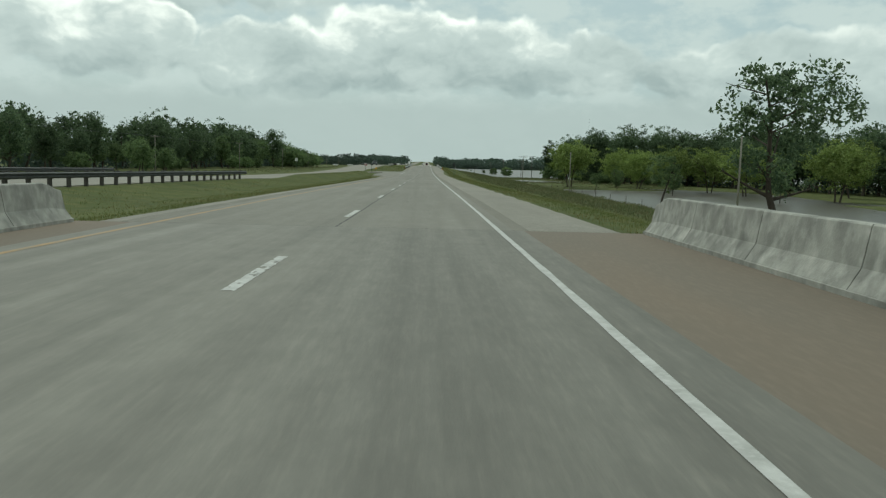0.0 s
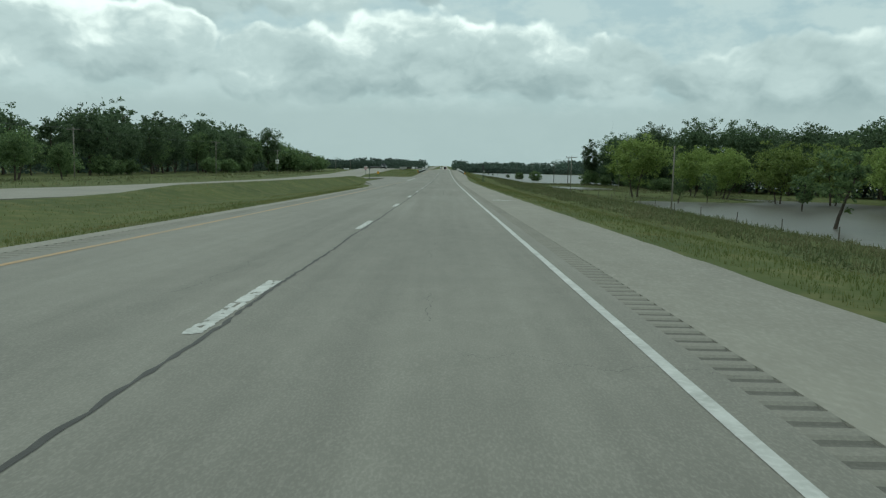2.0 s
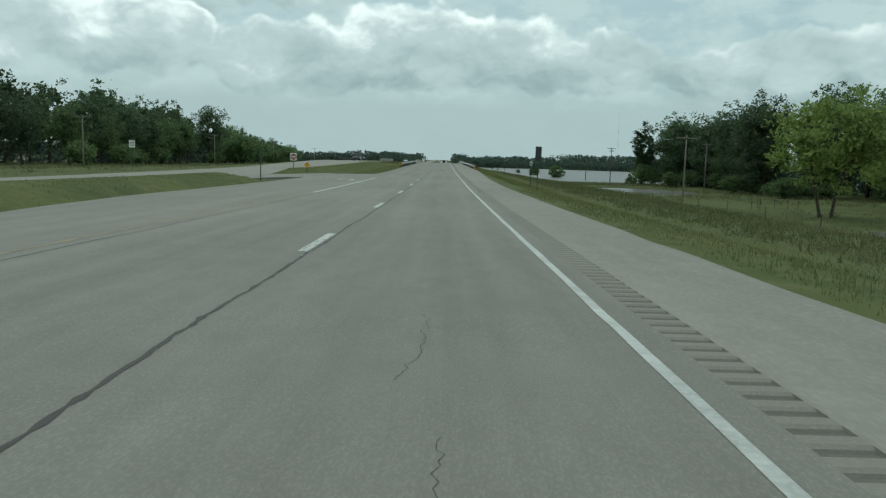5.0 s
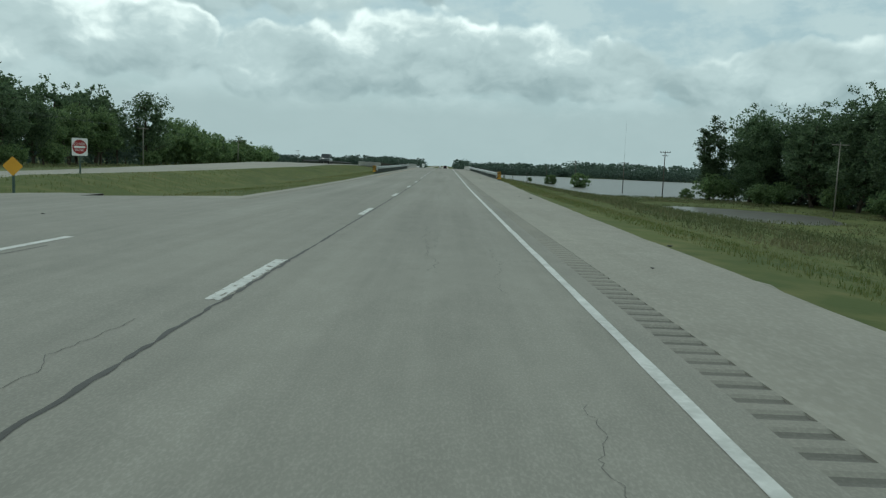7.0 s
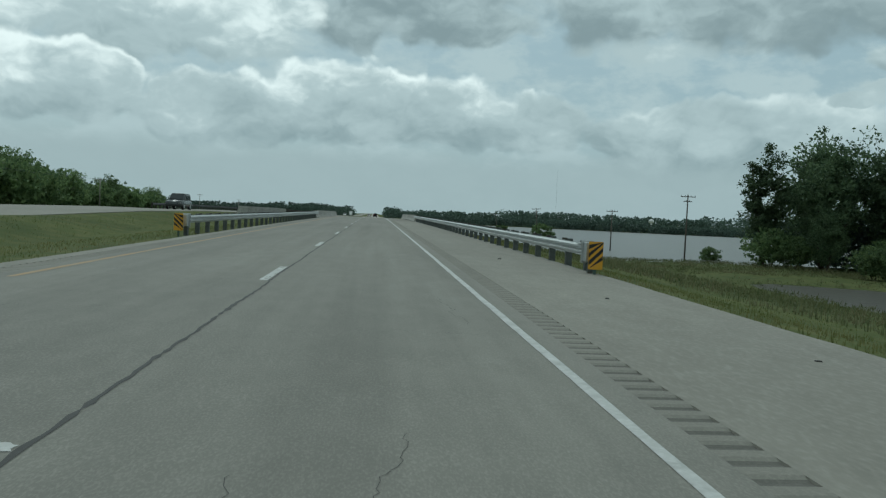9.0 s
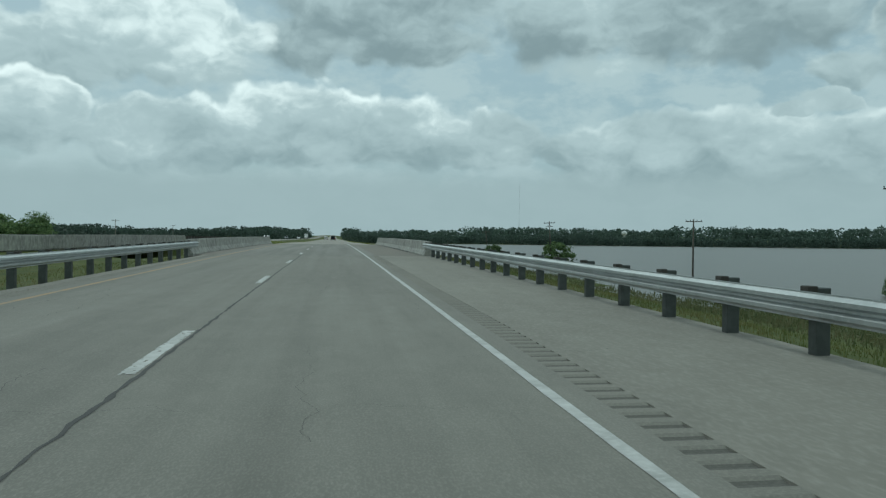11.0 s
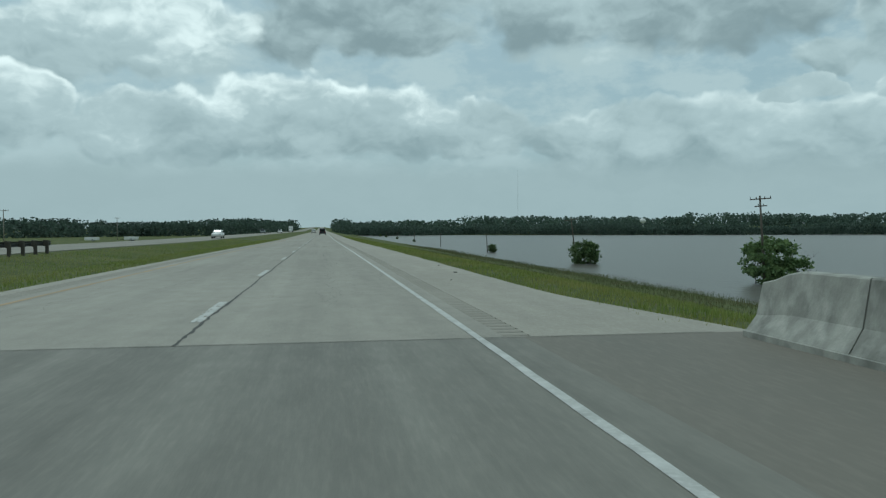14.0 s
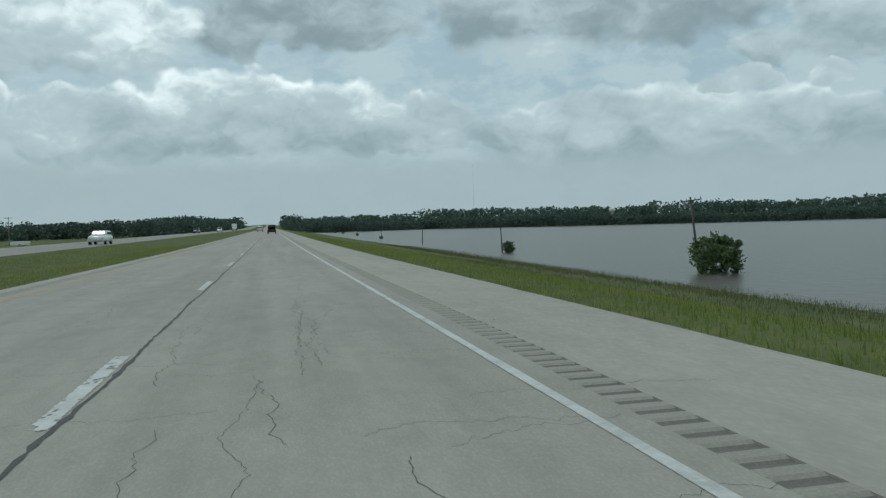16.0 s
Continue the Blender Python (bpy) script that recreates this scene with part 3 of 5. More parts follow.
def build_road():
    const = lambda v: (lambda y: v)  # noqa: E731
    RUM, LRUM = (2.07, 2.42), (-6.55, -6.12)

    def grooves(x0, x1, y0, y1):
        verts, faces, y = [], [], y0
        while y < y1 - 0.3:
            for yy, z in ((y, 0.0), (y + 0.12, 0.0), (y + 0.16, -0.014), (y + 0.21, -0.020), (y + 0.26, -0.014)):
                verts += [(x0, yy, z + road_z(yy)), (x1, yy, z + road_z(yy))]
            y += 0.30
        verts += [(x0, y1, road_z(y1)), (x1, y1, road_z(y1))]
        for i in range(len(verts) // 2 - 1):
            faces.append((2 * i, 2 * i + 1, 2 * i + 3, 2 * i + 2))
        # sunken faces take the shade-darkened floor material
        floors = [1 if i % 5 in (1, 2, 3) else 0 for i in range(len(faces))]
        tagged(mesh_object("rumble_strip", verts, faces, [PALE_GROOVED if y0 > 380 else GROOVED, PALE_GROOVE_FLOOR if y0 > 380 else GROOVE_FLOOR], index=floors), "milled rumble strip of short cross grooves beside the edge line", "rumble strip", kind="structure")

    uneven = lambda y: left_edge(y) + 0.10 * noise.noise((y * 0.4, 3.0, 0.0))  # noqa: E731
    for y0, y1, turning in ((BRIDGE_1[1], 122, False), (122, 209.8, True), (209.8, BRIDGE_2[0], False), (BRIDGE_2[1], 640, False), (640, FAR_Y, True)):
        fine = 2.0 if y1 < 640 else 8.0
        strip("road", y0, y1, uneven if turning else const(LRUM[1]), const(RUM[0] if y1 < 700 else RUM[1]), PALE_ASPHALT if y0 > 380 else ASPHALT, "worn grey asphalt carriageway with fine cracks", step=fine)
        strip("road_shoulder", y0, y1, const(RUM[1]), lambda y: right_edge(y) + ragged(0.0, 0.10, 2.0)(y), PALE_SHOULDER if y0 > 380 else SHOULDER, "pale asphalt hard shoulder with a crumbling edge", step=1.0 if y1 < 641 else 8.0)
        if not turning:
            strip("road_shoulder", y0, y1, uneven, const(LRUM[0]), PALE_SHOULDER if y0 > 380 else SHOULDER, "pale asphalt hard shoulder with a crumbling edge", step=fine)
            grooves(*LRUM, y0, y1)
        if y1 < 700:
            grooves(*RUM, y0, y1)
    for y0, y1 in (BRIDGE_1, BRIDGE_2):
        strip("bridge_deck", y0, y1, const(-6.2), const(2.3), DECK, "smooth dark-stained concrete bridge deck", depth=0.6)
        edge_mat = DECK_EDGE if y0 < 0 else DECK_PALE
        strip("bridge_deck_shoulder", y0, y1, const(2.3), const(5.75), edge_mat, "brown silt-stained concrete bridge shoulder", depth=0.6)
        strip("bridge_deck_shoulder", y0, y1, const(-7.9), const(-6.2), edge_mat, "brown silt-stained concrete bridge shoulder", depth=0.6)
    strip("opposite_road", -300, FAR_Y, const(OPP[0]), const(OPP[1]), SHOULDER, "pale grey two-lane road for oncoming traffic", step=10.0, top=0.01, level=opp_z)
    xs, ys = np.linspace(OPP[1], -10.9, 6), np.linspace(193, 209.8, 9)
    verts = [(x, y, -0.006 + road_z(y) + (opp_z(y) - road_z(y) + 0.016) * smooth(10.9, 17.8, -x)) for y in ys for x in xs]
    faces = [(j * 6 + i, j * 6 + i + 1, j * 6 + i + 7, j * 6 + i + 6) for j in range(8) for i in range(5)]
    verts += [(x, y, z - 0.4) for x, y, z in verts]
    for i in range(5):
        for k in (0, 48):
            faces.append((k + i + 1, k + i, 54 + k + i, 55 + k + i))
    tagged(mesh_object("crossover", verts, faces, ASPHALT), "paved median crossover between both roads", "road", kind="structure")
    # crumbled gravel along the paved edges
    for y0, y1 in ((BRIDGE_1[1], BRIDGE_2[0]), (BRIDGE_2[1], 640)):
        for inner, width, seed, side in ((right_edge, 0.15, 4.0, 1), (left_edge, 0.26, 6.0, -1)):
            ys = np.arange(y0, y1, 0.7)
            verts, faces = [], []
            for y in ys:
                e = inner(y) - side * 0.12
                far = inner(y) + side * (width + 0.28 * noise.noise((y * 0.5, seed, 0.0)) + 0.16 * noise.noise((y * 2.3, seed, 0.0)))
                verts += [(e, y, road_z(y) - 0.03), (far, y, ground_z(far, y) + 0.012)]
            for i in range(len(ys) - 1):
                if not (side < 0 and 184 < ys[i] < 212):
                    faces.append((2 * i, 2 * i + 1, 2 * i + 3, 2 * i + 2) if side > 0 else (2 * i + 1, 2 * i, 2 * i + 2, 2 * i + 3))
            tagged(mesh_object("gravel_edge", verts, faces, GRAVEL), "crumbled pale gravel along the paved edge", "gravel", kind="structure")


build_ground()
build_road()


# ---- markings ----
def flat(name, quads, mat, parent, z=0.004, label=""):
    verts, faces = [], []
    for q in quads:
        faces.append(tuple(range(len(verts), len(verts) + len(q))))
        verts += [(x, y, road_z(y) + z) for x, y in q]
    return mesh_object(name, verts, faces, mat, parent, label)


def band(x, w, y0, y1, step=3.0, wob=0.012, seed=0.0):
    """A painted band with slightly uneven edges."""
    ys = list(np.arange(y0, y1, step)) + [y1]
    a = [(x(y) - w / 2 + wob * noise.noise((y * 2.1, seed, 0.0)), y) for y in ys]
    b = [(x(y) + w / 2 + wob * noise.noise((y * 2.1, seed, 9.0)), y) for y in ys]
    return [(a[i], b[i], b[i + 1], a[i + 1]) for i in range(len(ys) - 1)]


def worn_stripe(y, w=0.15, length=3.05):
    """Narrow rows of paint with ragged edges; chips have gone in clusters."""
    n, cols, out = 80, 5, []
    rim = []
    for c in range(cols + 1):
        jig = 0.011 if c in (0, cols) else 0.005
        rim.append([(DASH_X - w / 2 + w * c / cols + random.uniform(-1, 1) * jig, y + length * k / n + (random.uniform(-1, 1) * 0.04 if k in (0, n) else 0.0)) for k in range(n + 1)])
    for c, (l, r) in enumerate(zip(rim, rim[1:])):
        for k in range(n):
            gone = noise.noise((c * 0.55, k * 0.22, y * 0.37)) + 0.35 * noise.noise((c * 1.7, k * 0.9, y))
            if gone < 0.42:
                out.append((l[k], r[k], r[k + 1], l[k + 1]))
    return out


STRIPE_Y0, STRIPE_GAP = 9.38, 12.19
STRIPE_SHIFT = {0: -0.36, 1: -0.65, 2: 0.05, 3: 0.46, 4: 0.26, 5: -0.07, 7: 0.11, 9: 0.3, 14: 0.05, 16: 0.33, 17: 0.26, 18: 0.11, 19: -0.37, 20: -0.2, 21: -0.27, 28: 0.08, 29: 0.1, 30: -0.14, 31: 0.51, 32: -0.45, 33: -0.09, 34: -0.1}   # the stripes that stray from the even spacing


def build_markings():
    root = empty("lane_markings", pose(0, 0, 0), "worn painted lane and edge lines on the asphalt", "road marking", kind="structure")
    flat("edge_line", band(lambda y: EDGE_X, 0.105, -60, 700, step=0.8, wob=0.016), WHITE_PAINT, root, label="solid white edge line, worn")
    flat("edge_line", band(lambda y: YELLOW_X, 0.12, -60, 108), YELLOW_PAINT, root, label="faded yellow line beside the median")
    flat("edge_line", band(lambda y: YELLOW_X, 0.12, 252, 700), YELLOW_PAINT, root, label="faded yellow line beside the median")
    flat("edge_line", band(lambda y: YELLOW_X, 0.045, 108, 166, step=0.5, wob=0.05), YELLOW_PAINT, root, label="nearly worn-off yellow line")
    flat("turn_lane_line", band(lambda y: YELLOW_X + 0.1, 0.14, 166, 197), WHITE_PAINT, root, label="solid white turn lane line")
    for k in range(-3, 62):
        flat("lane_stripe", worn_stripe(STRIPE_Y0 + k * STRIPE_GAP + STRIPE_SHIFT.get(k, 0.0)), WHITE_PAINT, root, label="short white lane stripe, chipped")
    # left-turn arrow
    ax, ay = -7.25, 189.5
    shaft = [[(ax + 0.35, ay - 1.2), (ax + 0.6, ay - 1.2), (ax + 0.6, ay + 0.6), (ax + 0.35, ay + 0.6)],
             [(ax - 0.25, ay + 0.6), (ax + 0.6, ay + 0.6), (ax + 0.45, ay + 1.0), (ax - 0.25, ay + 1.0)],
             [(ax - 0.25, ay + 0.2), (ax - 0.25, ay + 1.4), (ax - 0.95, ay + 0.8)]]
    flat("turn_arrow", shaft, WHITE_PAINT, root, label="white left-turn arrow")
    splash = [[(2.75, 92.9), (3.2, 93.3), (3.15, 93.5), (2.7, 93.3)], [(3.1, 93.2), (3.5, 92.8), (3.62, 93.0), (3.25, 93.5)], [(2.5, 93.3), (2.8, 93.25), (2.78, 93.42)], [(3.5, 93.2), (4.1, 93.15), (4.0, 93.35), (3.5, 93.4)], [(2.98, 93.4), (3.2, 93.4), (3.1, 94.0)]]
    flat("paint_splash", splash, WHITE_PAINT, root, 0.0045, "spilt white paint on the shoulder")
    # sealed joint beside the lane stripes, and wandering cracks
    for y0, y1 in ((BRIDGE_1[1], BRIDGE_2[0]), (BRIDGE_2[1], 640)):
        ys = np.arange(y0, y1, 0.14)
        quads = []
        for a, b in zip(ys, ys[1:]):
            wx = lambda y: DASH_X + 0.12 + 0.05 * noise.noise((y * 0.3, 2.0, 0.0)) + 0.03 * noise.noise((y * 2.9, 2.0, 0.0))  # noqa: E731
            wa, wb = (max(0.004, 0.021 + 0.016 * noise.noise((v * 0.9, 8.0, 0.0)) + 0.030 * noise.noise((v * 6.7, 8.0, 0.0))) for v in (a, b))
            quads.append(((wx(a) - wa, a), (wx(a) + wa, a), (wx(b) + wb, b), (wx(b) - wb, b)))
        flat("sealed_joint", quads, SEAL, root, 0.003, "dark ragged joint along the lane stripes")
    ys = np.arange(92, 196, 0.6)
    quads = []
    for p, q in zip(ys, ys[1:]):
        wx = lambda y: YELLOW_X + 0.38 + 0.06 * noise.noise((y * 0.4, 5.0, 0.0))  # noqa: E731
        wp, wq = (0.014 + 0.012 * noise.noise((v * 0.8, 3.0, 0.0)) for v in (p, q))
        quads.append(((wx(p) - wp, p), (wx(p) + wp, p), (wx(q) + wq, q), (wx(q) - wq, q)))
    flat("sealed_joint", quads, SEAL, root, 0.003, "dark ragged joint beside the yellow line")
    pts = [(0.02 + 0.05 * noise.noise((v * 0.9, 1.0, 2.0)) + 0.02 * noise.noise((v * 4.1, 1.0, 2.0)), v) for v in np.arange(100.5, 115, 0.2)]
    flat("crack", [((p - 0.007, q), (p + 0.006, q), (r + 0.006, s), (r - 0.007, s)) for (p, q), (r, s) in zip(pts, pts[1:])], SEAL, root, 0.0028, "long dark crack in the middle of the lane")
    rnd = random.Random(5)
    for n in range(400):
        y = rnd.uniform(20, 332) if n < 150 else rnd.uniform(388, 475)
        x = rnd.choice([rnd.uniform(-5.4, -2.4), rnd.uniform(-1.4, 1.5), 0.1 + rnd.uniform(-0.2, 0.2)])
        along = rnd.random() < (0.6 if y < 380 else 0.4)
        w = rnd.uniform(0.0013, 0.0028)
        pts, px, py = [], x, y
        for _ in range(rnd.randint(20, 70)):
            pts.append((px, py))
            if along:
                px, py = px + rnd.uniform(-0.045, 0.045), py + rnd.uniform(0.03, 0.12)
            else:
                px, py = px + rnd.uniform(0.015, 0.06), py + rnd.uniform(-0.06, 0.06)
        quads = []
        for (a, b), (c, d) in zip(pts, pts[1:]):
            if along:
                quads.append(((a - w, b), (a + w, b), (c + w, d), (c - w, d)))
            else:
                quads.append(((a, b - w), (c, d - w), (c, d + w), (a, b + w)))
        flat("crack", quads, SEAL, root, 0.0025, "thin dark crack")
    # expansion joints at the ends of the bridges
    for y in (BRIDGE_1[1], *BRIDGE_2):
        flat("expansion_joint", [((-7.3, y - 0.008), (4.8, y - 0.008), (4.8, y + 0.014), (-7.3, y + 0.014))], SEAL, root, 0.006, "dark expansion joint across the road")


build_markings()


# ---- bridge parapets ----
def parapet_profile(side, height=0.83):
    """A sloped-face barrier; side 1 faces towards lower x."""
    pts = [(0.0, 0.0), (0.0, 0.08), (0.15, 0.33), (0.23, height - 0.02), (0.25, height), (0.43, height), (0.45, height - 0.02), (0.45, 0.0)]
    return [(side * px, pz) for px, pz in pts]


def build_parapet(face_x, side, y0, y1, label, drains=(), level=road_z):
    root = empty("bridge_parapet", pose(0, 0, 0), label, "barrier", "bridge parapets", kind="structure")
    length, gap = 2.75, 0.022
    y = y0
    while y < y1 - 0.4:
        e = min(y + length, y1)
        if y1 - e < 1.0:
            e = y1
        ys = [y + gap / 2, y + gap / 2 + 0.03, (y + e) / 2, e - gap / 2 - 0.03, e - gap / 2]
        ends = []
        for v in ys:
            ends.append(v)
        tip = (lambda v: 1.0 - 0.2 * smooth(y1 - 0.75, y1, v)) if e == y1 else None
        if tip:
            ends = sorted({*ends, y1 - 0.75, y1 - 0.5, y1 - 0.25})
        sweep("panel", parapet_profile(side), ends, CONCRETE, root, x=lambda v: face_x, z=level, scale=tip)
        y = e
    # continuous rough curb at the foot
    sweep("foot", [(side * -0.02, -0.05), (side * -0.02, 0.07), (side * 0.02, 0.085), (side * 0.4, 0.085), (side * 0.4, -0.05)], list(np.arange(y0, y1, 2.0)) + [y1], CONCRETE, root, x=lambda v: face_x, z=level)
    for d in drains:
        part("drain_opening", boxed(face_x + side * -0.035 if side > 0 else face_x + 0.005, face_x + (-0.005 if side > 0 else 0.035), d, d + 1.35, level(d), level(d) + 0.085), SIGN_BLACK, root, "black drain slot at the foot")
    return root


build_parapet(4.92, 1, -40, 17.5, "weathered concrete parapet with pale streaks and vertical joints")
build_parapet(-7.35, -1, -40, 17.3, "weathered concrete parapet with pale streaks and vertical joints")
build_parapet(4.97, 1, 336.5, 385.1, "long weathered concrete bridge parapet with drain slots", [345.43 + 2.77 * k for k in range(10)])
build_parapet(-7.32, -1, 335.5, 387.3, "long weathered concrete bridge parapet with stains")


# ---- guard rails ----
# backlit posts: their shade is put into the colour, far darker than STEEL
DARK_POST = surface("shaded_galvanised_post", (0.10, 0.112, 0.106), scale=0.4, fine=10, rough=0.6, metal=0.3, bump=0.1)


def wbeam(side):
    """The W-shaped cross-section of a steel guard rail, with thickness."""
    pts = [(0.0, -0.155), (0.0, -0.135), (0.08, -0.095), (0.08, -0.05), (0.01, -0.015), (0.01, 0.015), (0.08, 0.05), (0.08, 0.095), (0.0, 0.135), (0.0, 0.155)]
    back = [(px - 0.012, pz) for px, pz in pts[::-1]]
    return [(-side * px, pz) for px, pz in pts + back]


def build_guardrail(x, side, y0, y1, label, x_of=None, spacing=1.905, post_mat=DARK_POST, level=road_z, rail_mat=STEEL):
    root = empty("guard_rail", pose(0, 0, 0), label, "guard rail", "guard rails")
    xf = x_of or (lambda y: x)
    sweep("rail", wbeam(side), list(np.arange(y0, y1, 3.81)) + [y1], rail_mat, root, x=xf, z=lambda y: 0.57 + level(y), label="W-shaped steel rail")
    base = None
    y = y0 + 0.5
    while y < y1:
        if base is None:
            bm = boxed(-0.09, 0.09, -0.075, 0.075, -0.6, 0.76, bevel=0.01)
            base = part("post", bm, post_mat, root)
            block = part("spacer_block", boxed(-0.06, 0.06, -0.08, 0.08, 0.40, 0.78, bevel=0.008), POST_WOOD, base, "dark wooden spacer block")
            posts = (base, block)
            o, k = base, block
        else:
            o = new("post", posts[0].data)
            o.parent = root
            k = new("spacer_block", posts[1].data)
            k.parent = o
            tagged(k, "dark wooden spacer block")
        o.location = (xf(y) + side * 0.23, y, level(y))
        k.location = (-side * 0.135, 0, 0)
        y += spacing
    return root


def rail_terminal(root, x, y, level=road_z):
    """The steel end head with its slimmer feeder tube, before the first post."""
    z = level(y)
    head = part("end_head", boxed(x - 0.03 - 0.11, x - 0.03 + 0.11, y - 0.62, y - 0.32, z + 0.28, z + 0.76, bevel=0.012), STEEL, root, "galvanised steel end head")
    part("flange", boxed(x - 0.19, x + 0.13, y - 0.33, y - 0.31, z + 0.24, z + 0.80, bevel=0.006), STEEL, head, "upright steel flange")
    for h in (0.42, 0.70):
        part("guide_bar", boxed(x - 0.09, x - 0.03, y - 0.34, y + 0.55, z + h, z + h + 0.03, bevel=0.006), STEEL, root, "slim steel guide bar")
    part("end_post", boxed(x - 0.05, x + 0.07, y - 0.55, y - 0.42, z - 0.5, z + 0.30, bevel=0.01), DARK_POST, root, "short dark end post")


FLARE = lambda y: 5.05 + 0.15 * (1 - smooth(285, 337, y)) + 0.14 * (1 - smooth(258, 272, y))  # noqa: E731
right_rail = build_guardrail(0, 1, 258.2, 337.2, "silver W-beam guard rail on steel posts leading to the bridge", FLARE)
FLARE_L = lambda y: -7.2 - 0.35 * (1 - smooth(268, 300, y))  # noqa: E731
left_rail = build_guardrail(0, -1, 271.0, 336.2, "silver W-beam guard rail on steel posts beside the median", FLARE_L)
rail_terminal(right_rail, FLARE(258.2), 258.2)
rail_terminal(left_rail, FLARE_L(271.0), 271.0)
build_guardrail(-17.4, -1, -30, 75, "dark W-beam guard rail on the far side of the median", post_mat=POST_WOOD, level=opp_z, rail_mat=DARK_METAL)
build_guardrail(-29.3, -1, -30, 73, "dark W-beam guard rail beyond the opposite road", post_mat=POST_WOOD, level=opp_z, rail_mat=DARK_METAL)
build_parapet(-17.35, 1, 336, 385, "pale concrete parapet of the opposite bridge", level=opp_z)
build_guardrail(-17.2, 1, 386, 428, "dark W-beam guard rail beside the opposite road", post_mat=POST_WOOD, level=opp_z, rail_mat=DARK_METAL)
build_guardrail(-29.3, -1, 342, 420, "dark W-beam guard rail beyond the opposite bridge", post_mat=POST_WOOD, level=opp_z, rail_mat=DARK_METAL)


# ---- signs ----
def sign_post(root, height, x=0.0, r=0.035):
    bm = bmesh.new()
    box(bm, x - r, x + r, -0.02, 0.0, -0.5, height)
    box(bm, x - r, x - r + 0.012, 0.0, 0.035, -0.5, height)
    box(bm, x + r - 0.012, x + r, 0.0, 0.035, -0.5, height)
    part("post", bm, SIGN_POST, root)


def plate(w, h, z, y=-0.03, t=0.006, corner=0.05, turn=0.0):
    """A sign plate with rounded corners, standing across the road."""
    bm = bmesh.new()
    pts = []
    for cx, cz, a0 in ((w / 2 - corner, h / 2 - corner, 0), (-w / 2 + corner, h / 2 - corner, 90), (-w / 2 + corner, -h / 2 + corner, 180), (w / 2 - corner, -h / 2 + corner, 270)):
        for k in range(4):
            a = radians(a0 + 30 * k)
            pts.append((cx + corner * math.cos(a), cz + corner * math.sin(a)))
    c, s = math.cos(radians(turn)), math.sin(radians(turn))
    ring = [[bm.verts.new((c * px - s * pz, y + d, z + s * px + c * pz)) for px, pz in pts] for d in (-t, 0)]
    n = len(pts)
    bm.faces.new(ring[0])
    bm.faces.new(ring[1][::-1])
    for k in range(n):
        bm.faces.new((ring[0][k], ring[0][(k + 1) % n], ring[1][(k + 1) % n], ring[1][k]))
    bmesh.ops.recalc_face_normals(bm, faces=bm.faces)
    return bm


def lettering(words, size, x, y, z, mat, parent):
    cu = bpy.data.curves.new("lettering", "FONT")
    cu.body, cu.size, cu.align_x, cu.align_y, cu.extrude = words, size, "CENTER", "CENTER", 0.001
    cu.materials.append(mat)
    tmp = bpy.data.objects.new("lettering", cu)
    scene.collection.objects.link(tmp)
    me = bpy.data.meshes.new_from_object(tmp.evaluated_get(bpy.context.evaluated_depsgraph_get()))
    bpy.data.objects.remove(tmp)
    ob = new("lettering", me)
    ob.parent = parent
    ob.matrix_local = pose(x, y, z, 90, 0, 0)
    return ob


def build_do_not_enter(x, y, z=0.0):
    root = empty("road_sign", pose(x, y, z, 0, 0, 4), "white square do-not-enter sign with red disc on a post", "sign")
    sign_post(root, 1.55)
    part("sign_face", plate(0.76, 0.86, 1.65), SIGN_WHITE, root)
    bm = bmesh.new()
    bmesh.ops.create_circle(bm, cap_ends=True, segments=32, radius=0.35, matrix=pose(0, -0.041, 1.65, 90, 0, 0))
    part("red_disc", bm, SIGN_RED, root, "red disc")
    part("white_bar", boxed(-0.27, 0.27, -0.047, -0.043, 1.60, 1.70), SIGN_WHITE, root, "white bar across the disc")
    lettering("DO NOT", 0.15, 0, -0.045, 1.80, SIGN_WHITE, root)
    lettering("ENTER", 0.15, 0, -0.045, 1.50, SIGN_WHITE, root)


def build_diamond(x, y, z=0.0):
    root = empty("road_sign", pose(x, y, z, 0, 0, 6), "plain yellow diamond marker sign on a short post", "sign")
    sign_post(root, 1.05)
    part("sign_face", plate(0.46, 0.46, 0.98, turn=45, corner=0.04), SIGN_YELLOW, root)


def build_marker(x, y, flip):
    root = empty("hazard_marker", pose(x, y, road_z(y) - 0.1), "yellow and black striped hazard marker at the rail end", "sign", "hazard markers")
    sign_post(root, 0.8)
    part("marker_face", plate(0.36, 0.68, 0.56, corner=0.03), SIGN_YELLOW, root)
    s = 0.17 if flip else -0.17
    for k in range(4):
        lo = 0.28 + 0.2 * k
        quad = [(-0.175, lo - s), (0.175, lo + s), (0.175, lo + 0.11 + s), (-0.175, lo + 0.11 - s)]
        quad = [(px, min(max(pz, 0.23), 0.89)) for px, pz in quad]
        if max(q[1] for q in quad) - min(q[1] for q in quad) > 0.02:
            mesh_object("stripe", [(px, -0.040, pz) for px, pz in quad], [(0, 1, 2, 3)], SIGN_BLACK, root, "black diagonal stripe")


SIGN_DARK = paint("dark_sign_back", (0.045, 0.05, 0.05), 0.5)


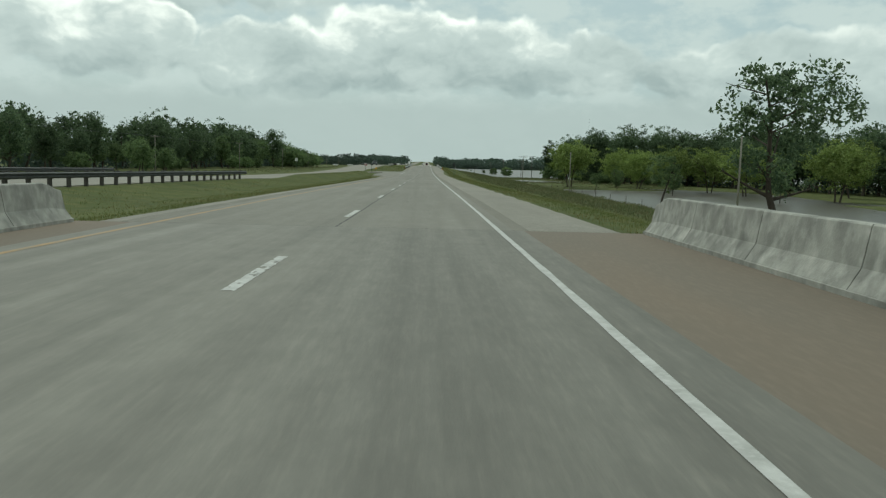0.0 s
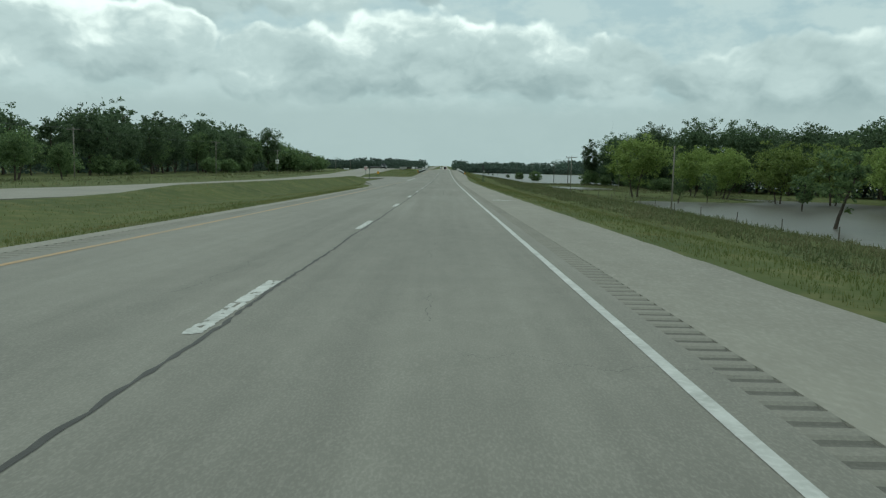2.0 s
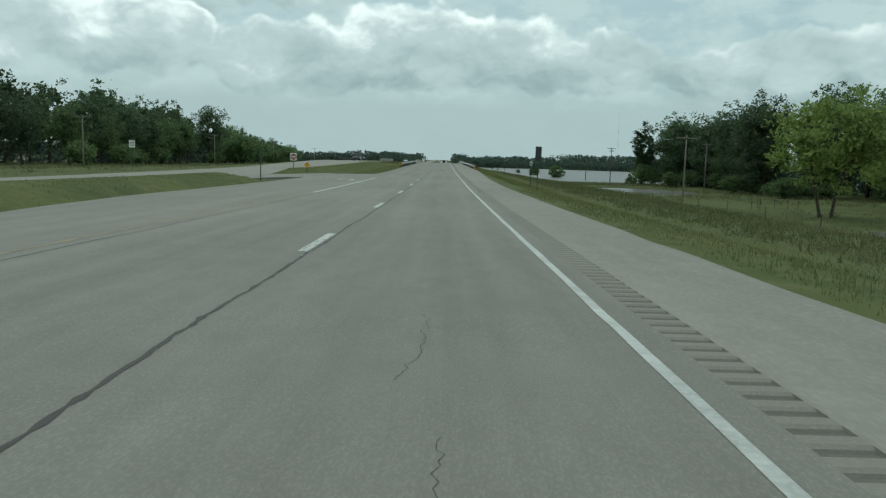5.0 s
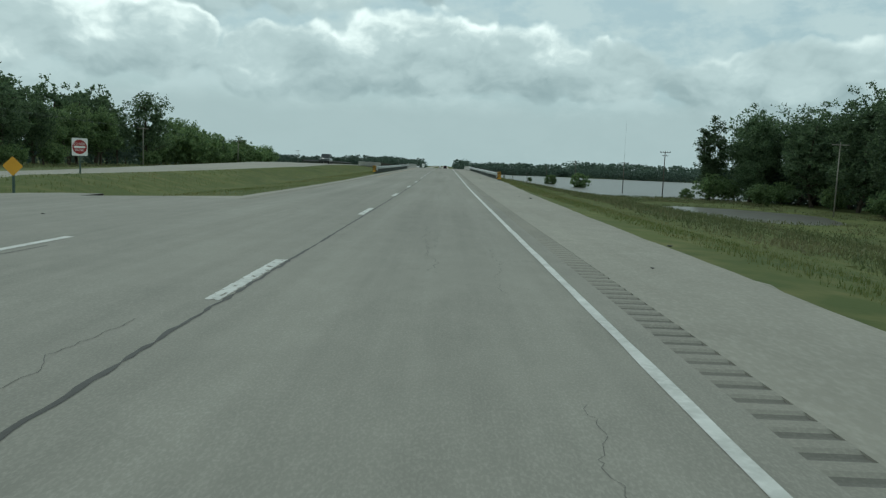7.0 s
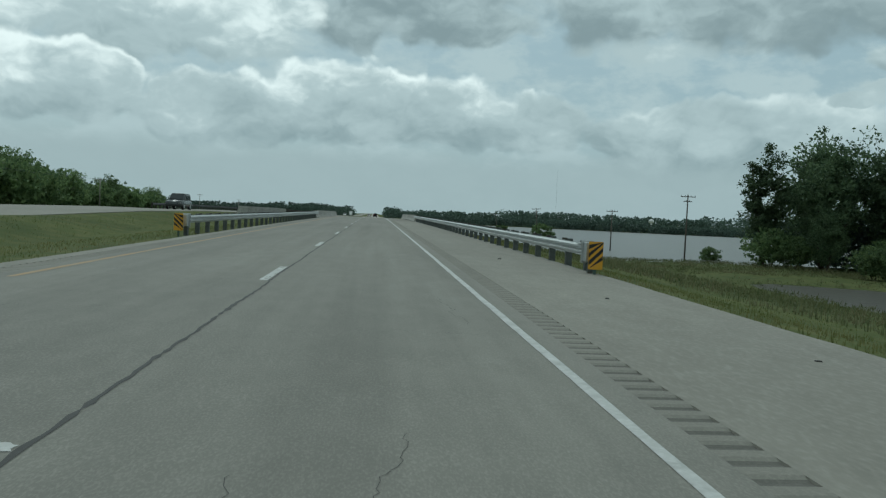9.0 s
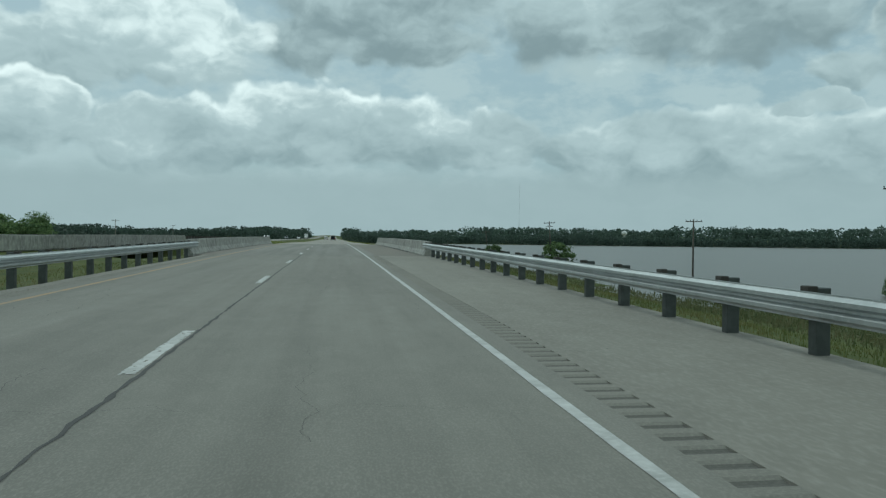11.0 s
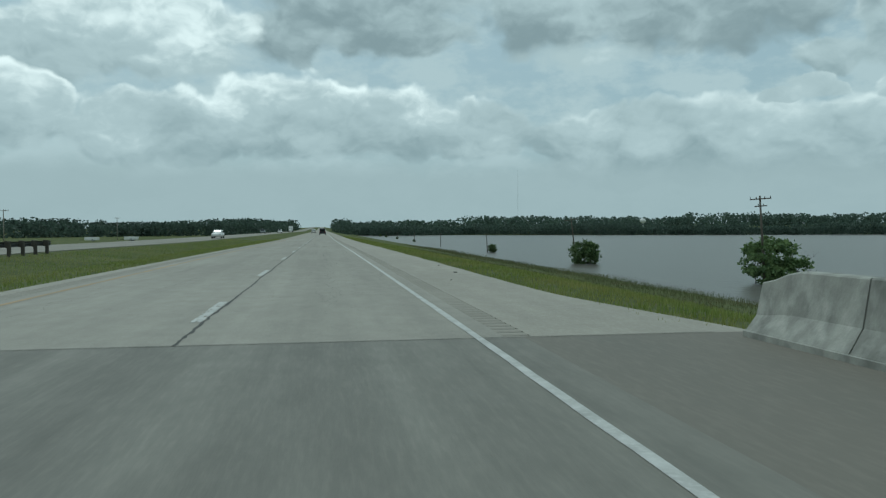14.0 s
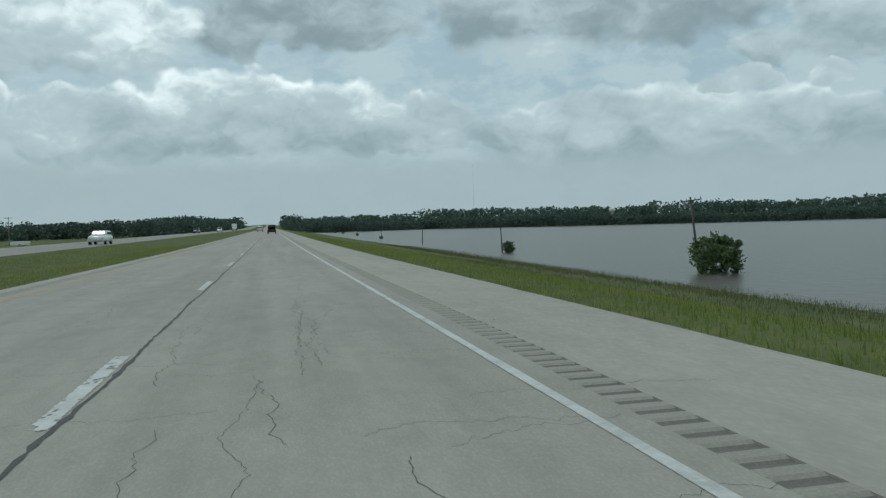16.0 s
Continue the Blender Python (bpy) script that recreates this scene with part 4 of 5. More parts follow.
def build_back_sign(x, y, w, h, top, label, z=0.0, face=SIGN_BACK, yaw=0.0, bars=False):
    root = empty("road_sign", pose(x, y, z + (ground_z(x, y) if x > 0 else 0.0), 0, 0, yaw), label, "sign")
    sign_post(root, top - 0.02)
    part("sign_face", plate(w, h, top - h / 2), face, root)
    if bars:
        for k in range(3):
            part("lettering_bar", boxed(-w * 0.32, w * 0.32, -0.045, -0.041, top - h * (0.3 + 0.2 * k) - 0.03, top - h * (0.3 + 0.2 * k) + 0.02), SIGN_BLACK, root, "black line of small writing")
    return root


build_do_not_enter(-17.8, 222.5, ground_z(-17.8, 222.5) + 0.15)
build_diamond(-13.9, 209.9, ground_z(-13.9, 209.9))
build_marker(5.38, 257.4, True)
build_marker(-7.75, 270.2, False)
build_back_sign(6.68, 184.4, 0.42, 0.98, 3.0, "tall dark grey sign panel on a post beside the shoulder", face=SIGN_DARK, yaw=-12)
build_back_sign(7.4, 195.0, 0.22, 0.34, 2.1, "small white sign on a slim post in the verge", face=SIGN_WHITE, bars=True)
build_back_sign(-13.6, 189.0, 0.16, 0.75, 2.55, "narrow green sign on a slim post at the median's end", z=ground_z(-13.6, 189.0), face=SIGN_POST)
build_back_sign(-38.5, 226.0, 0.75, 0.9, 3.0, "white square sign with dark writing beyond the opposite road", z=-0.9, face=SIGN_WHITE, bars=True)


# ---- utility poles ----
def build_pole(x, y, z, height, arms=1, lean=0.0, mat=POLE_WOOD, label="weathered wooden utility pole with a crossarm", yaw=0.0, thick=1.0):
    root = empty("utility_pole", pose(x, y, z, 0, lean, yaw), label, "utility pole", "utility poles")
    bm = tube(bmesh.new(), [(0, 0, -1.0), (0, 0, height * 0.5), (0, 0, height)], [0.135 * thick, 0.12 * thick, 0.09 * thick], 10)
    part("shaft", bm, mat, root, smooth=True)
    for k in range(arms):
        za = height - 0.35 - 0.75 * k
        w = 1.2 if k == 0 else 0.7
        part("crossarm", boxed(-w, w, -0.15, -0.04, za - 0.06, za + 0.06, bevel=0.01), mat, root)
        for s in (-0.95, -0.4, 0.4, 0.95):
            if abs(s) < w:
                part("insulator", tube(bmesh.new(), [(s * w, -0.09, za + 0.06), (s * w, -0.09, za + 0.20), (s * w, -0.09, za + 0.27)], [0.035, 0.05, 0.02], 6), DARK_METAL, root)
    return root


for p in [(49.2, 355.0, -4.2, 10.5, 2, 0.0), (48.9, 392.0, -4.8, 9.0, 1, 0.0), (46.0, 449.5, -5.0, 10.1, 2, -4.0), (43.0, 500.5, -4.9, 8.5, 1, -7.0)]:
    build_pole(*p)
for p in [(41.2, 563.0, -4.9, 5.4, 0, -3.0), (40.0, 632.0, -4.9, 5.2, 0, 1.0), (42.5, 727.0, -4.9, 5.0, 0, 0.0), (44.5, 829.0, -4.9, 5.2, 0, 0.0), (46.5, 931.0, -4.9, 5.2, 0, 0.0)]:
    build_pole(*p, label="bare wooden pole standing in the flood water")
for x, y, h in ((-66.0, 98.0, 9.2), (-66.0, 187.0, 9.0), (-66.5, 272.0, 9.6), (-66.5, 352.0, 9.0), (-67.0, 430.0, 9.0), (-75, 570, 9.0), (-80, 690, 9.0)):
    build_pole(x, y, -2.3, h, 1, mat=PALE_WOOD, label="pale wooden utility pole before the treeline")
for x, y, z, h in ((28.0, 68.0, -3.4, 7.9), (26.5, 140.0, -3.3, 7.5), (27.8, 219.0, -3.7, 8.1), (55.0, 291.0, -4.1, 10.3)):
    build_pole(x, y, z, h, 1 if y > 200 else 0, label="wooden utility pole at the flooded field", mat=PALE_WOOD, thick=0.75)


def build_wire(points, sag=0.5, name="overhead_wire"):
    root = None
    bm = bmesh.new()
    for a, b in zip(points, points[1:]):
        a, b = Vector(a), Vector(b)
        pts = [a.lerp(b, k / 8) - Vector((0, 0, sag * 4 * (k / 8) * (1 - k / 8))) for k in range(9)]
        tube(bm, pts, [0.012] * 9, 4, cap=False)
    ob = part(name, bm, DARK_METAL)
    return tagged(ob, "thin dark overhead wire between poles", "wire", "overhead wires")


for dx in (-0.9, 0.9):
    build_wire([(-66 + dx, 98, 6.75), (-66 + dx, 187, 6.55), (-66.5 + dx, 272, 7.15), (-66.5 + dx, 352, 6.55), (-67 + dx, 430, 6.55)])


def build_debris(x, y, size, seed):
    """A chip of broken asphalt or rubber, uneven and flat."""
    rnd = random.Random(seed)
    bm = bmesh.new()
    bmesh.ops.create_icosphere(bm, subdivisions=1, radius=size)
    for v in bm.verts:
        v.co *= rnd.uniform(0.6, 1.15)
        v.co.z *= 0.4
        v.co.y *= 1.5
    ob = tagged(part("debris", bm, SEAL), "dark broken chip lying on the road shoulder", "debris", "roadside debris")
    ob.matrix_world = pose(x, y, road_z(y) + size * 0.22, 0, 0, rnd.uniform(0, 180))


for k, (x, y, size) in enumerate(((4.25, 220.3, 0.07), (3.9, 222.0, 0.035), (4.6, 199.5, 0.05), (3.3, 196.0, 0.03), (3.6, 184.0, 0.035), (4.1, 186.5, 0.03), (4.9, 243.6, 0.05), (4.6, 246.8, 0.035),
                                  (3.9, 399.4, 0.06), (3.2, 396.0, 0.03), (4.1, 404.0, 0.04), (-9.6, 193.5, 0.07), (-11.6, 195.0, 0.06), (-8.2, 201.0, 0.04), (4.0, 252.0, 0.04), (3.8, 262.0, 0.05))):
    build_debris(x, y, size, k)


def build_fence_post(x, y, h=1.2):
    root = tagged(part("fence_post", tube(bmesh.new(), [(0, 0, -0.4), (0.01, 0, h * 0.5), (0.02, 0, h)], [0.05, 0.045, 0.04], 7), POLE_WOOD), "short dark wooden fence post in tall grass", "fence post", "fence posts")
    root.matrix_world = pose(x, y, ground_z(x, y), random.uniform(-4, 4), random.uniform(-4, 4), 0)


for k in range(14):
    build_fence_post(27.5 + 0.35 * math.sin(k), 96 + 9.0 * k)
for x, y in ((37, 222), (38.2, 222.4), (39.0, 225), (40.2, 223), (42, 223.5), (43.5, 224)):
    build_fence_post(x, y, 1.5)


# ---- trees ----
def grow(seed, height, spread, trunk_share, leaf, leaves, clusters, airy=0.0, forks=6, stems=1, droop=0.0):
    """A trunk with forking limbs, and leaf clusters round the ends of its twigs. Returns a trunk bmesh and crown arrays."""
    rnd = random.Random(seed)
    bm = bmesh.new()
    tips = []

    def limb(start, way, length, radius, level):
        pts, radii, p, d = [start], [radius], Vector(start), Vector(way).normalized()
        n = 4 if level == 0 else 2
        for k in range(n):
            d = (d + Vector((rnd.uniform(-1, 1), rnd.uniform(-1, 1), rnd.uniform(-0.3, 0.6))) * 0.22).normalized()
            if p.z > height * 0.8:
                d = Vector((d.x, d.y, min(d.z, 0.15))).normalized()
            p = p + d * (length / n)
            pts.append(tuple(p))
            radii.append(radius * (1 - 0.75 * (k + 1) / n))
        tube(bm, pts, radii, (6, 4, 3)[level], cap=False)
        if level >= 2:
            tips.extend(Vector(q) for q in pts[1:])
            return
        count = forks if level == 0 else 3
        for k in range(count):
            f = rnd.uniform(0.35, 1.0) if level else rnd.uniform(trunk_share, 1.0)
            i = min(int(f * n), n - 1)
            at = Vector(pts[i]).lerp(Vector(pts[i + 1]), f * n - i)
            a = rnd.uniform(0, math.tau)
            out = Vector((math.cos(a), math.sin(a), rnd.uniform(0.15, 0.9) - droop))
            limb(tuple(at), out, length * rnd.uniform(0.35, 0.62) if level else spread * rnd.uniform(0.5, 0.82), radii[i] * 0.5, level + 1)

    for s in range(stems):
        off = Vector((rnd.uniform(-0.4, 0.4), rnd.uniform(-0.4, 0.4), 0)) * (stems - 1)
        limb((off.x, off.y, -0.4), (rnd.uniform(-0.12, 0.12) * stems, rnd.uniform(-0.12, 0.12) * stems, 1), height * 0.82, 0.021 * height / math.sqrt(stems), 0)
    rnd.shuffle(tips)
    npr = np.random.default_rng(seed)
    low = height * max(0.05, trunk_share * 0.8)
    mid, half = (height + low) / 2, (height - low) / 2
    # clusters fill an uneven crown, some at the ends of the twigs
    way = npr.normal(size=(clusters, 3))
    way /= np.linalg.norm(way, axis=1)[:, None]
    turn = np.arctan2(way[:, 1], way[:, 0])
    lumps = 0.93 + 0.20 * np.sin(3 * turn + seed) * np.cos(3 * way[:, 2] + seed) + 0.12 * np.sin(5 * turn + 2 * seed) * np.sin(5 * way[:, 2])
    fill = way * lumps[:, None] * npr.uniform(0.30, 1.0, (clusters, 1)) ** 0.5 * [spread, spread, half * 0.97]
    fill[:, 2] += mid
    cent = fill
    if tips:
        ends = np.array([tuple(t) for t in tips])
        rel = (ends - [0, 0, mid]) / [spread, spread, half]
        ends = ends[np.linalg.norm(rel, axis=1) < 0.94]
        cent = np.concatenate([fill[: int(clusters * (1 - 0.9 * airy))], ends[: int(clusters * (0.35 + 1.2 * airy))]])
    cent[:, 2] = np.clip(cent[:, 2], low, None)
    k = npr.integers(0, len(cent), leaves)
    rad = npr.uniform(0.45, 1.0, len(cent))[k, None] * spread * (0.23 - 0.08 * airy)
    off = npr.normal(size=(leaves, 3))
    off *= 0.52
    pos = cent[k] + off * rad * [1, 1, 0.75]
    pos[:, 2] = np.minimum(pos[:, 2], height * (1 + 0.02 * npr.normal(size=leaves)))
    # folded leaf sprays of four corners
    u = npr.normal(size=(leaves, 3))
    u /= np.linalg.norm(u, axis=1)[:, None]
    v = np.cross(u, npr.normal(size=(leaves, 3)))
    v /= np.linalg.norm(v, axis=1)[:, None]
    w = np.cross(u, v)
    s = leaf * npr.uniform(0.55, 1.25, (leaves, 1))
    deep = np.linalg.norm((pos - [0, 0, mid]) / [spread, spread, half], axis=1)[:, None]
    s = np.where(deep < 0.6 - airy, s * 1.7, s)
    quad = np.stack([pos - u * s, pos + v * s * 0.55 + w * s * 0.2, pos + u * s, pos - v * s * 0.55 + w * s * 0.2], 1)
    return bm, quad.reshape(-1, 3)


def build_tree(seed, mat, label, category="tree", **kw):
    root = empty("tree" if category == "tree" else category, pose(0, 0, -500), label, category, "roadside trees")
    bm, verts = grow(seed, **kw)
    part("trunk", bm, BARK, root, smooth=True)
    n = len(verts) // 4
    faces = np.arange(4 * n).reshape(-1, 4).tolist()
    mesh_object("crown", verts.tolist(), faces, mat, root)
    return root


TREES = {
    "back": [build_tree(s, LEAF_DARK, "tall dark green tree deep in the woods", height=18.0, spread=5.6, trunk_share=0.15, leaf=0.46, leaves=1900, clusters=100, forks=5) for s in (15, 16, 17)],
    "tall_dark": [build_tree(s, LEAF_DARK, "tall dark green broadleaf tree in the woods", height=18.0, spread=5.6, trunk_share=0.16, leaf=0.285, leaves=5000, clusters=230, forks=8) for s in (11, 12, 13, 14)],
    "near_dark": [build_tree(s, LEAF_DARK, "tall dark green broadleaf tree at the edge of the flood", height=18.0, spread=5.6, trunk_share=0.08, leaf=0.25, leaves=10500, clusters=270, forks=9) for s in (19, 20)],
    "column": [build_tree(s, LEAF_DARK, "narrow dark green tree leafy down to the ground", height=18.0, spread=3.5, trunk_share=0.03, leaf=0.20, leaves=10500, clusters=240, forks=8) for s in (18,)],
    "mid": [build_tree(s, LEAF_MID, "mid-green broadleaf tree with an uneven crown", height=13.0, spread=4.9, trunk_share=0.15, leaf=0.255, leaves=4600, clusters=130, forks=7) for s in (21, 22, 23)],
    "bright": [build_tree(s, LEAF_BRIGHT, "spring-green leafy tree at the flooded field", height=12.0, spread=5.6, trunk_share=0.25, leaf=0.24, leaves=6000, clusters=140, forks=7, stems=2) for s in (31, 32)],
    "slim": [build_tree(s, LEAF_MID, "slim young tree standing in flood water", height=9.0, spread=2.4, trunk_share=0.3, leaf=0.23, leaves=1500, clusters=80, airy=0.3, forks=7) for s in (41, 42)],
    "scrub": [build_tree(s, LEAF_MID, "dense green scrub at the edge of the woods", category="shrub", height=5.0, spread=3.2, trunk_share=0.04, leaf=0.25, leaves=2000, clusters=110, forks=6, stems=2) for s in (51, 52)],
    "bush": [build_tree(s, LEAF_MID, "round green bush standing in the flood water", category="shrub", height=4.9, spread=2.7, trunk_share=0.04, leaf=0.21, leaves=3800, clusters=90, airy=0.35, forks=9, stems=3) for s in (61, 62)],
    "open": [build_tree(71, LEAF_DARK, "large open-crowned tree with bare forking limbs showing", height=18.5, spread=7.6, trunk_share=0.2, leaf=0.26, leaves=5200, clusters=240, airy=0.8, forks=11)],
}


def plant(kind, x, y, scale=1.0, z=None, rnd=random, girth=1.0):
    src = rnd.choice(TREES[kind])
    zz = ground_z(x, y) if z is None else z
    wide = scale * girth * rnd.uniform(0.92, 1.1)
    m = Matrix.Translation((x, y, zz)) @ Matrix.Rotation(rnd.uniform(0, math.tau), 4, "Z")
    ob = copy_thing(src, m)
    ob.scale = (wide, wide, scale)
    return ob


def build_woods():
    r = random.Random(8)
    # woods beyond the opposite road
    y = 20.0
    while y < 388:
        for row, (x, s) in enumerate(((-78, 0.95), (-90, 1.05))):
            kind = r.choice(["mid", "tall_dark", "tall_dark"]) if row == 0 else "back"
            tall = 0.62 + 0.16 * smooth(115, 165, y) + 0.24 * smooth(205, 250, y) + 0.06 * smooth(275, 300, y)
            plant(kind, x + r.uniform(-4, 4), y + r.uniform(-3, 3), s * tall * r.uniform(0.74, 1.1), rnd=r)
        if r.random() < 0.5:
            plant("scrub", -72 + r.uniform(-2, 2), y + r.uniform(-4, 4), r.uniform(0.6, 1.0), rnd=r)
        y += 9.5
    y = 389.0
    while y < 482:
        s = 1.25 - 0.45 * (y - 389) / 93
        plant(r.choice(["mid", "scrub"]), -77 + r.uniform(-4, 4), y, s * r.uniform(0.85, 1.0), rnd=r)
        plant("scrub", -72 + r.uniform(-3, 3), y + 3, s * r.uniform(1.3, 1.8), rnd=r)
        plant("back", -92 + r.uniform(-5, 5), y, 0.7 * s * r.uniform(0.8, 0.95), rnd=r)
        y += 7.5
    plant("mid", -74, 498, 0.74, rnd=r)
    for x, y, s in ((-55, 149, 0.5), (-58, 155, 0.58), (-53.5, 158, 0.42)):
        plant("mid", x, y, s, rnd=r)
    # woods beyond the flooded field
    for k in range(34):
        f = k / 33
        for row in range(2):
            x = 150 - 62 * f + 12 * row + r.uniform(-5, 5)
            plant("back" if row else "tall_dark", x, 110 + 165 * f + r.uniform(-5, 5) + 8 * row, r.uniform(0.92, 1.12), rnd=r, girth=1.15)
    for x, y, k, s in ((62, 280, "near_dark", 1.1), (70, 268, "near_dark", 1.12), (66, 292, "near_dark", 1.08), (76, 280, "near_dark", 1.2), (82, 262, "near_dark", 1.1), (86, 285, "near_dark", 1.2),
                       (66, 305, "near_dark", 1.1), (74, 312, "near_dark", 1.1), (63.5, 341, "near_dark", 1.12), (71, 336, "near_dark", 1.05), (69, 350, "near_dark", 1.1),
                       (79, 346, "near_dark", 1.1), (80, 328, "near_dark", 1.1), (68, 324, "near_dark", 1.05), (74, 322, "near_dark", 1.05)):
        plant(k, x, y, s, rnd=r)
    plant("column", 55.4, 342.5, 0.98, rnd=r)
    plant("near_dark", 60.5, 335, 0.5, rnd=r)
    plant("scrub", 57.5, 338, 0.9, rnd=r)
    plant("scrub", 55.0, 340, 1.1, rnd=r)
    for x, y, s in ((40.0, 210, 1.12), (57, 226, 0.95), (66, 234, 0.95), (64, 197, 1.0), (73, 194, 1.0), (74, 174, 1.05), (90, 204, 1.05), (82, 150, 1.1), (60, 214, 0.9), (96, 170, 1.1)):
        plant("bright", x, y, s, rnd=r)
    for x, y, s in ((40.6, 130.5, 1.1), (42, 188, 0.62), (48, 190, 0.75), (55, 168, 0.8), (66, 140, 1.0)):
        plant("slim", x, y, s, rnd=r)
    plant("open", 40.3, 86.0, 1.14, rnd=r)
    for x, y, s in ((58, 84, 0.8), (66, 92, 0.95), (76, 104, 1.05), (60, 66, 0.9), (86, 118, 1.1)):
        plant("mid", x, y, s, rnd=r)
    # scrub along the bank before the lake
    for k in range(22):
        plant("scrub", r.uniform(55, 84), r.uniform(255, 330), r.uniform(0.5, 0.9), rnd=r)
    # bushes standing in the lake
    for x, y, s in ((47.3, 450.0, 1.28), (43.8, 499, 1.06), (57.5, 364, 0.7)):
        plant("bush", x, y, s, WATER_Z - 1.0, rnd=r)
    for x, y, s in ((42.6, 563.5, 0.5), (42.5, 728, 0.3), (44.5, 830, 0.35), (46.5, 932, 0.4), (48, 1010, 0.5)):
        plant("bush", x, y, s, WATER_Z - 0.2, rnd=r)


build_woods()
for some in TREES.values():
    for ob in some:
        for o in (*ob.children_recursive, ob):
            bpy.data.objects.remove(o)


# ---- distant woods ----
def far_woods(name, line, depth, height, count, seed, label, leaf=1.6, per=46, mat=None, category="woods"):
    """A belt of far trees, too many to count: trunks hidden, crowns of leaf clumps."""
    rng = np.random.default_rng(seed)
    line = np.array(line, float)
    seg = np.linalg.norm(np.diff(line[:, :2], axis=0), axis=1)
    cum = np.r_[0, np.cumsum(seg)]
    d = rng.uniform(0, cum[-1], count)
    px, py, pz = (np.interp(d, cum, line[:, k]) for k in range(3))
    px = px + rng.uniform(-1, 1, count) * depth
    py = py + rng.uniform(-1, 1, count) * depth
    hh = height * rng.uniform(0.80, 1.04, count) * (1 + 0.18 * np.sin(d * 0.021 + seed) + 0.12 * np.sin(d * 0.057))
    base = np.repeat(np.stack([px, py, pz], 1), per, 0)
    H = np.repeat(hh, per)[:, None]
    turn, up = rng.uniform(0, math.tau, count * per), rng.uniform(0.02, 1.0, count * per)
    reach = np.where(up < 0.45, 1.15, np.sqrt(np.clip(1 - ((up - 0.42) / 0.6) ** 2, 0.02, 1))) * rng.uniform(0.2, 1, count * per) ** 0.5
    pos = base + np.stack([np.cos(turn) * reach * 0.58, np.sin(turn) * reach * 0.58, up], 1) * H
    u = rng.normal(size=pos.shape)
    u /= np.linalg.norm(u, axis=1)[:, None]
    v = np.cross(u, rng.normal(size=pos.shape))
    v /= np.linalg.norm(v, axis=1)[:, None]
    s = leaf * rng.uniform(0.6, 1.3, (len(pos), 1))
    quad = np.stack([pos - u * s, pos + v * s * 0.7, pos + u * s, pos - v * s * 0.7], 1).reshape(-1, 3)
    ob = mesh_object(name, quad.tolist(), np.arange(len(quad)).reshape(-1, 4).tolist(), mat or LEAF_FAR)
    return tagged(ob, label, category, kind="stuff")


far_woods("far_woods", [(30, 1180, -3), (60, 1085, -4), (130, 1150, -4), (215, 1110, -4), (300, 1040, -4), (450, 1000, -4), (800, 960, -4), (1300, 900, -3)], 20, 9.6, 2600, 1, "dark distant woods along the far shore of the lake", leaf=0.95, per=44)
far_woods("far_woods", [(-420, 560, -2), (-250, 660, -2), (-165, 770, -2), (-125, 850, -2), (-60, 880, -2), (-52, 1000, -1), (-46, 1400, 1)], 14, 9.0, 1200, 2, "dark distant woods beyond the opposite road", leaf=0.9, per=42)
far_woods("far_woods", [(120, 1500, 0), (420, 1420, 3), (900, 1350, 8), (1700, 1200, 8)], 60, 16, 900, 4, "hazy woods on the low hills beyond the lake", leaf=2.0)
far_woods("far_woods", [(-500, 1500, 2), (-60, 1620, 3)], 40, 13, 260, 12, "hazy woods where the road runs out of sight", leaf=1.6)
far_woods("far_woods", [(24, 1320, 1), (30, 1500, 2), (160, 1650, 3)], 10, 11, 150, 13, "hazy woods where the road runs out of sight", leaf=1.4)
far_woods("undergrowth", [(66, 350, -4), (74, 342, -4), (84, 336, -4)], 4, 6.5, 70, 7, "dense dark undergrowth filling the woods", leaf=0.26, per=170)


def rough(name, areas, height, count, seed, label, mat, leaf):
    """Knee-high weeds and rough grass in loose clumps over a field."""
    rng = np.random.default_rng(seed)
    spots = []
    for x0, x1, y0, y1, n in areas:
        for x, y in zip(rng.uniform(x0, x1, n), rng.uniform(y0, y1, n)):
            if noise.noise((x * 0.09, y * 0.09, 3.0)) > -0.32 and ground_z(x, y) > WATER_Z - 0.1:
                spots.append((x, y, ground_z(x, y)))
    base = np.repeat(np.array(spots), count, 0)
    n = len(base)
    H = height * rng.uniform(0.4, 1.2, n)
    pos = base + np.stack([rng.normal(0, height * 0.8, n), rng.normal(0, height * 0.8, n), H * rng.uniform(0.1, 0.9, n)], 1)
    u = rng.normal(size=(n, 3)) * [0.35, 0.35, 1.0]
    u /= np.linalg.norm(u, axis=1)[:, None]
    v = np.cross(u, rng.normal(size=(n, 3)))
    v /= np.linalg.norm(v, axis=1)[:, None]
    s = leaf * rng.uniform(0.6, 1.4, (n, 1))
    tri = np.stack([pos - v * s * 0.16, pos + v * s * 0.16, pos + u * s * 1.3], 1).reshape(-1, 3)
    return tagged(mesh_object(name, tri.tolist(), np.arange(len(tri)).reshape(-1, 3).tolist(), mat), label, "weeds", kind="stuff")


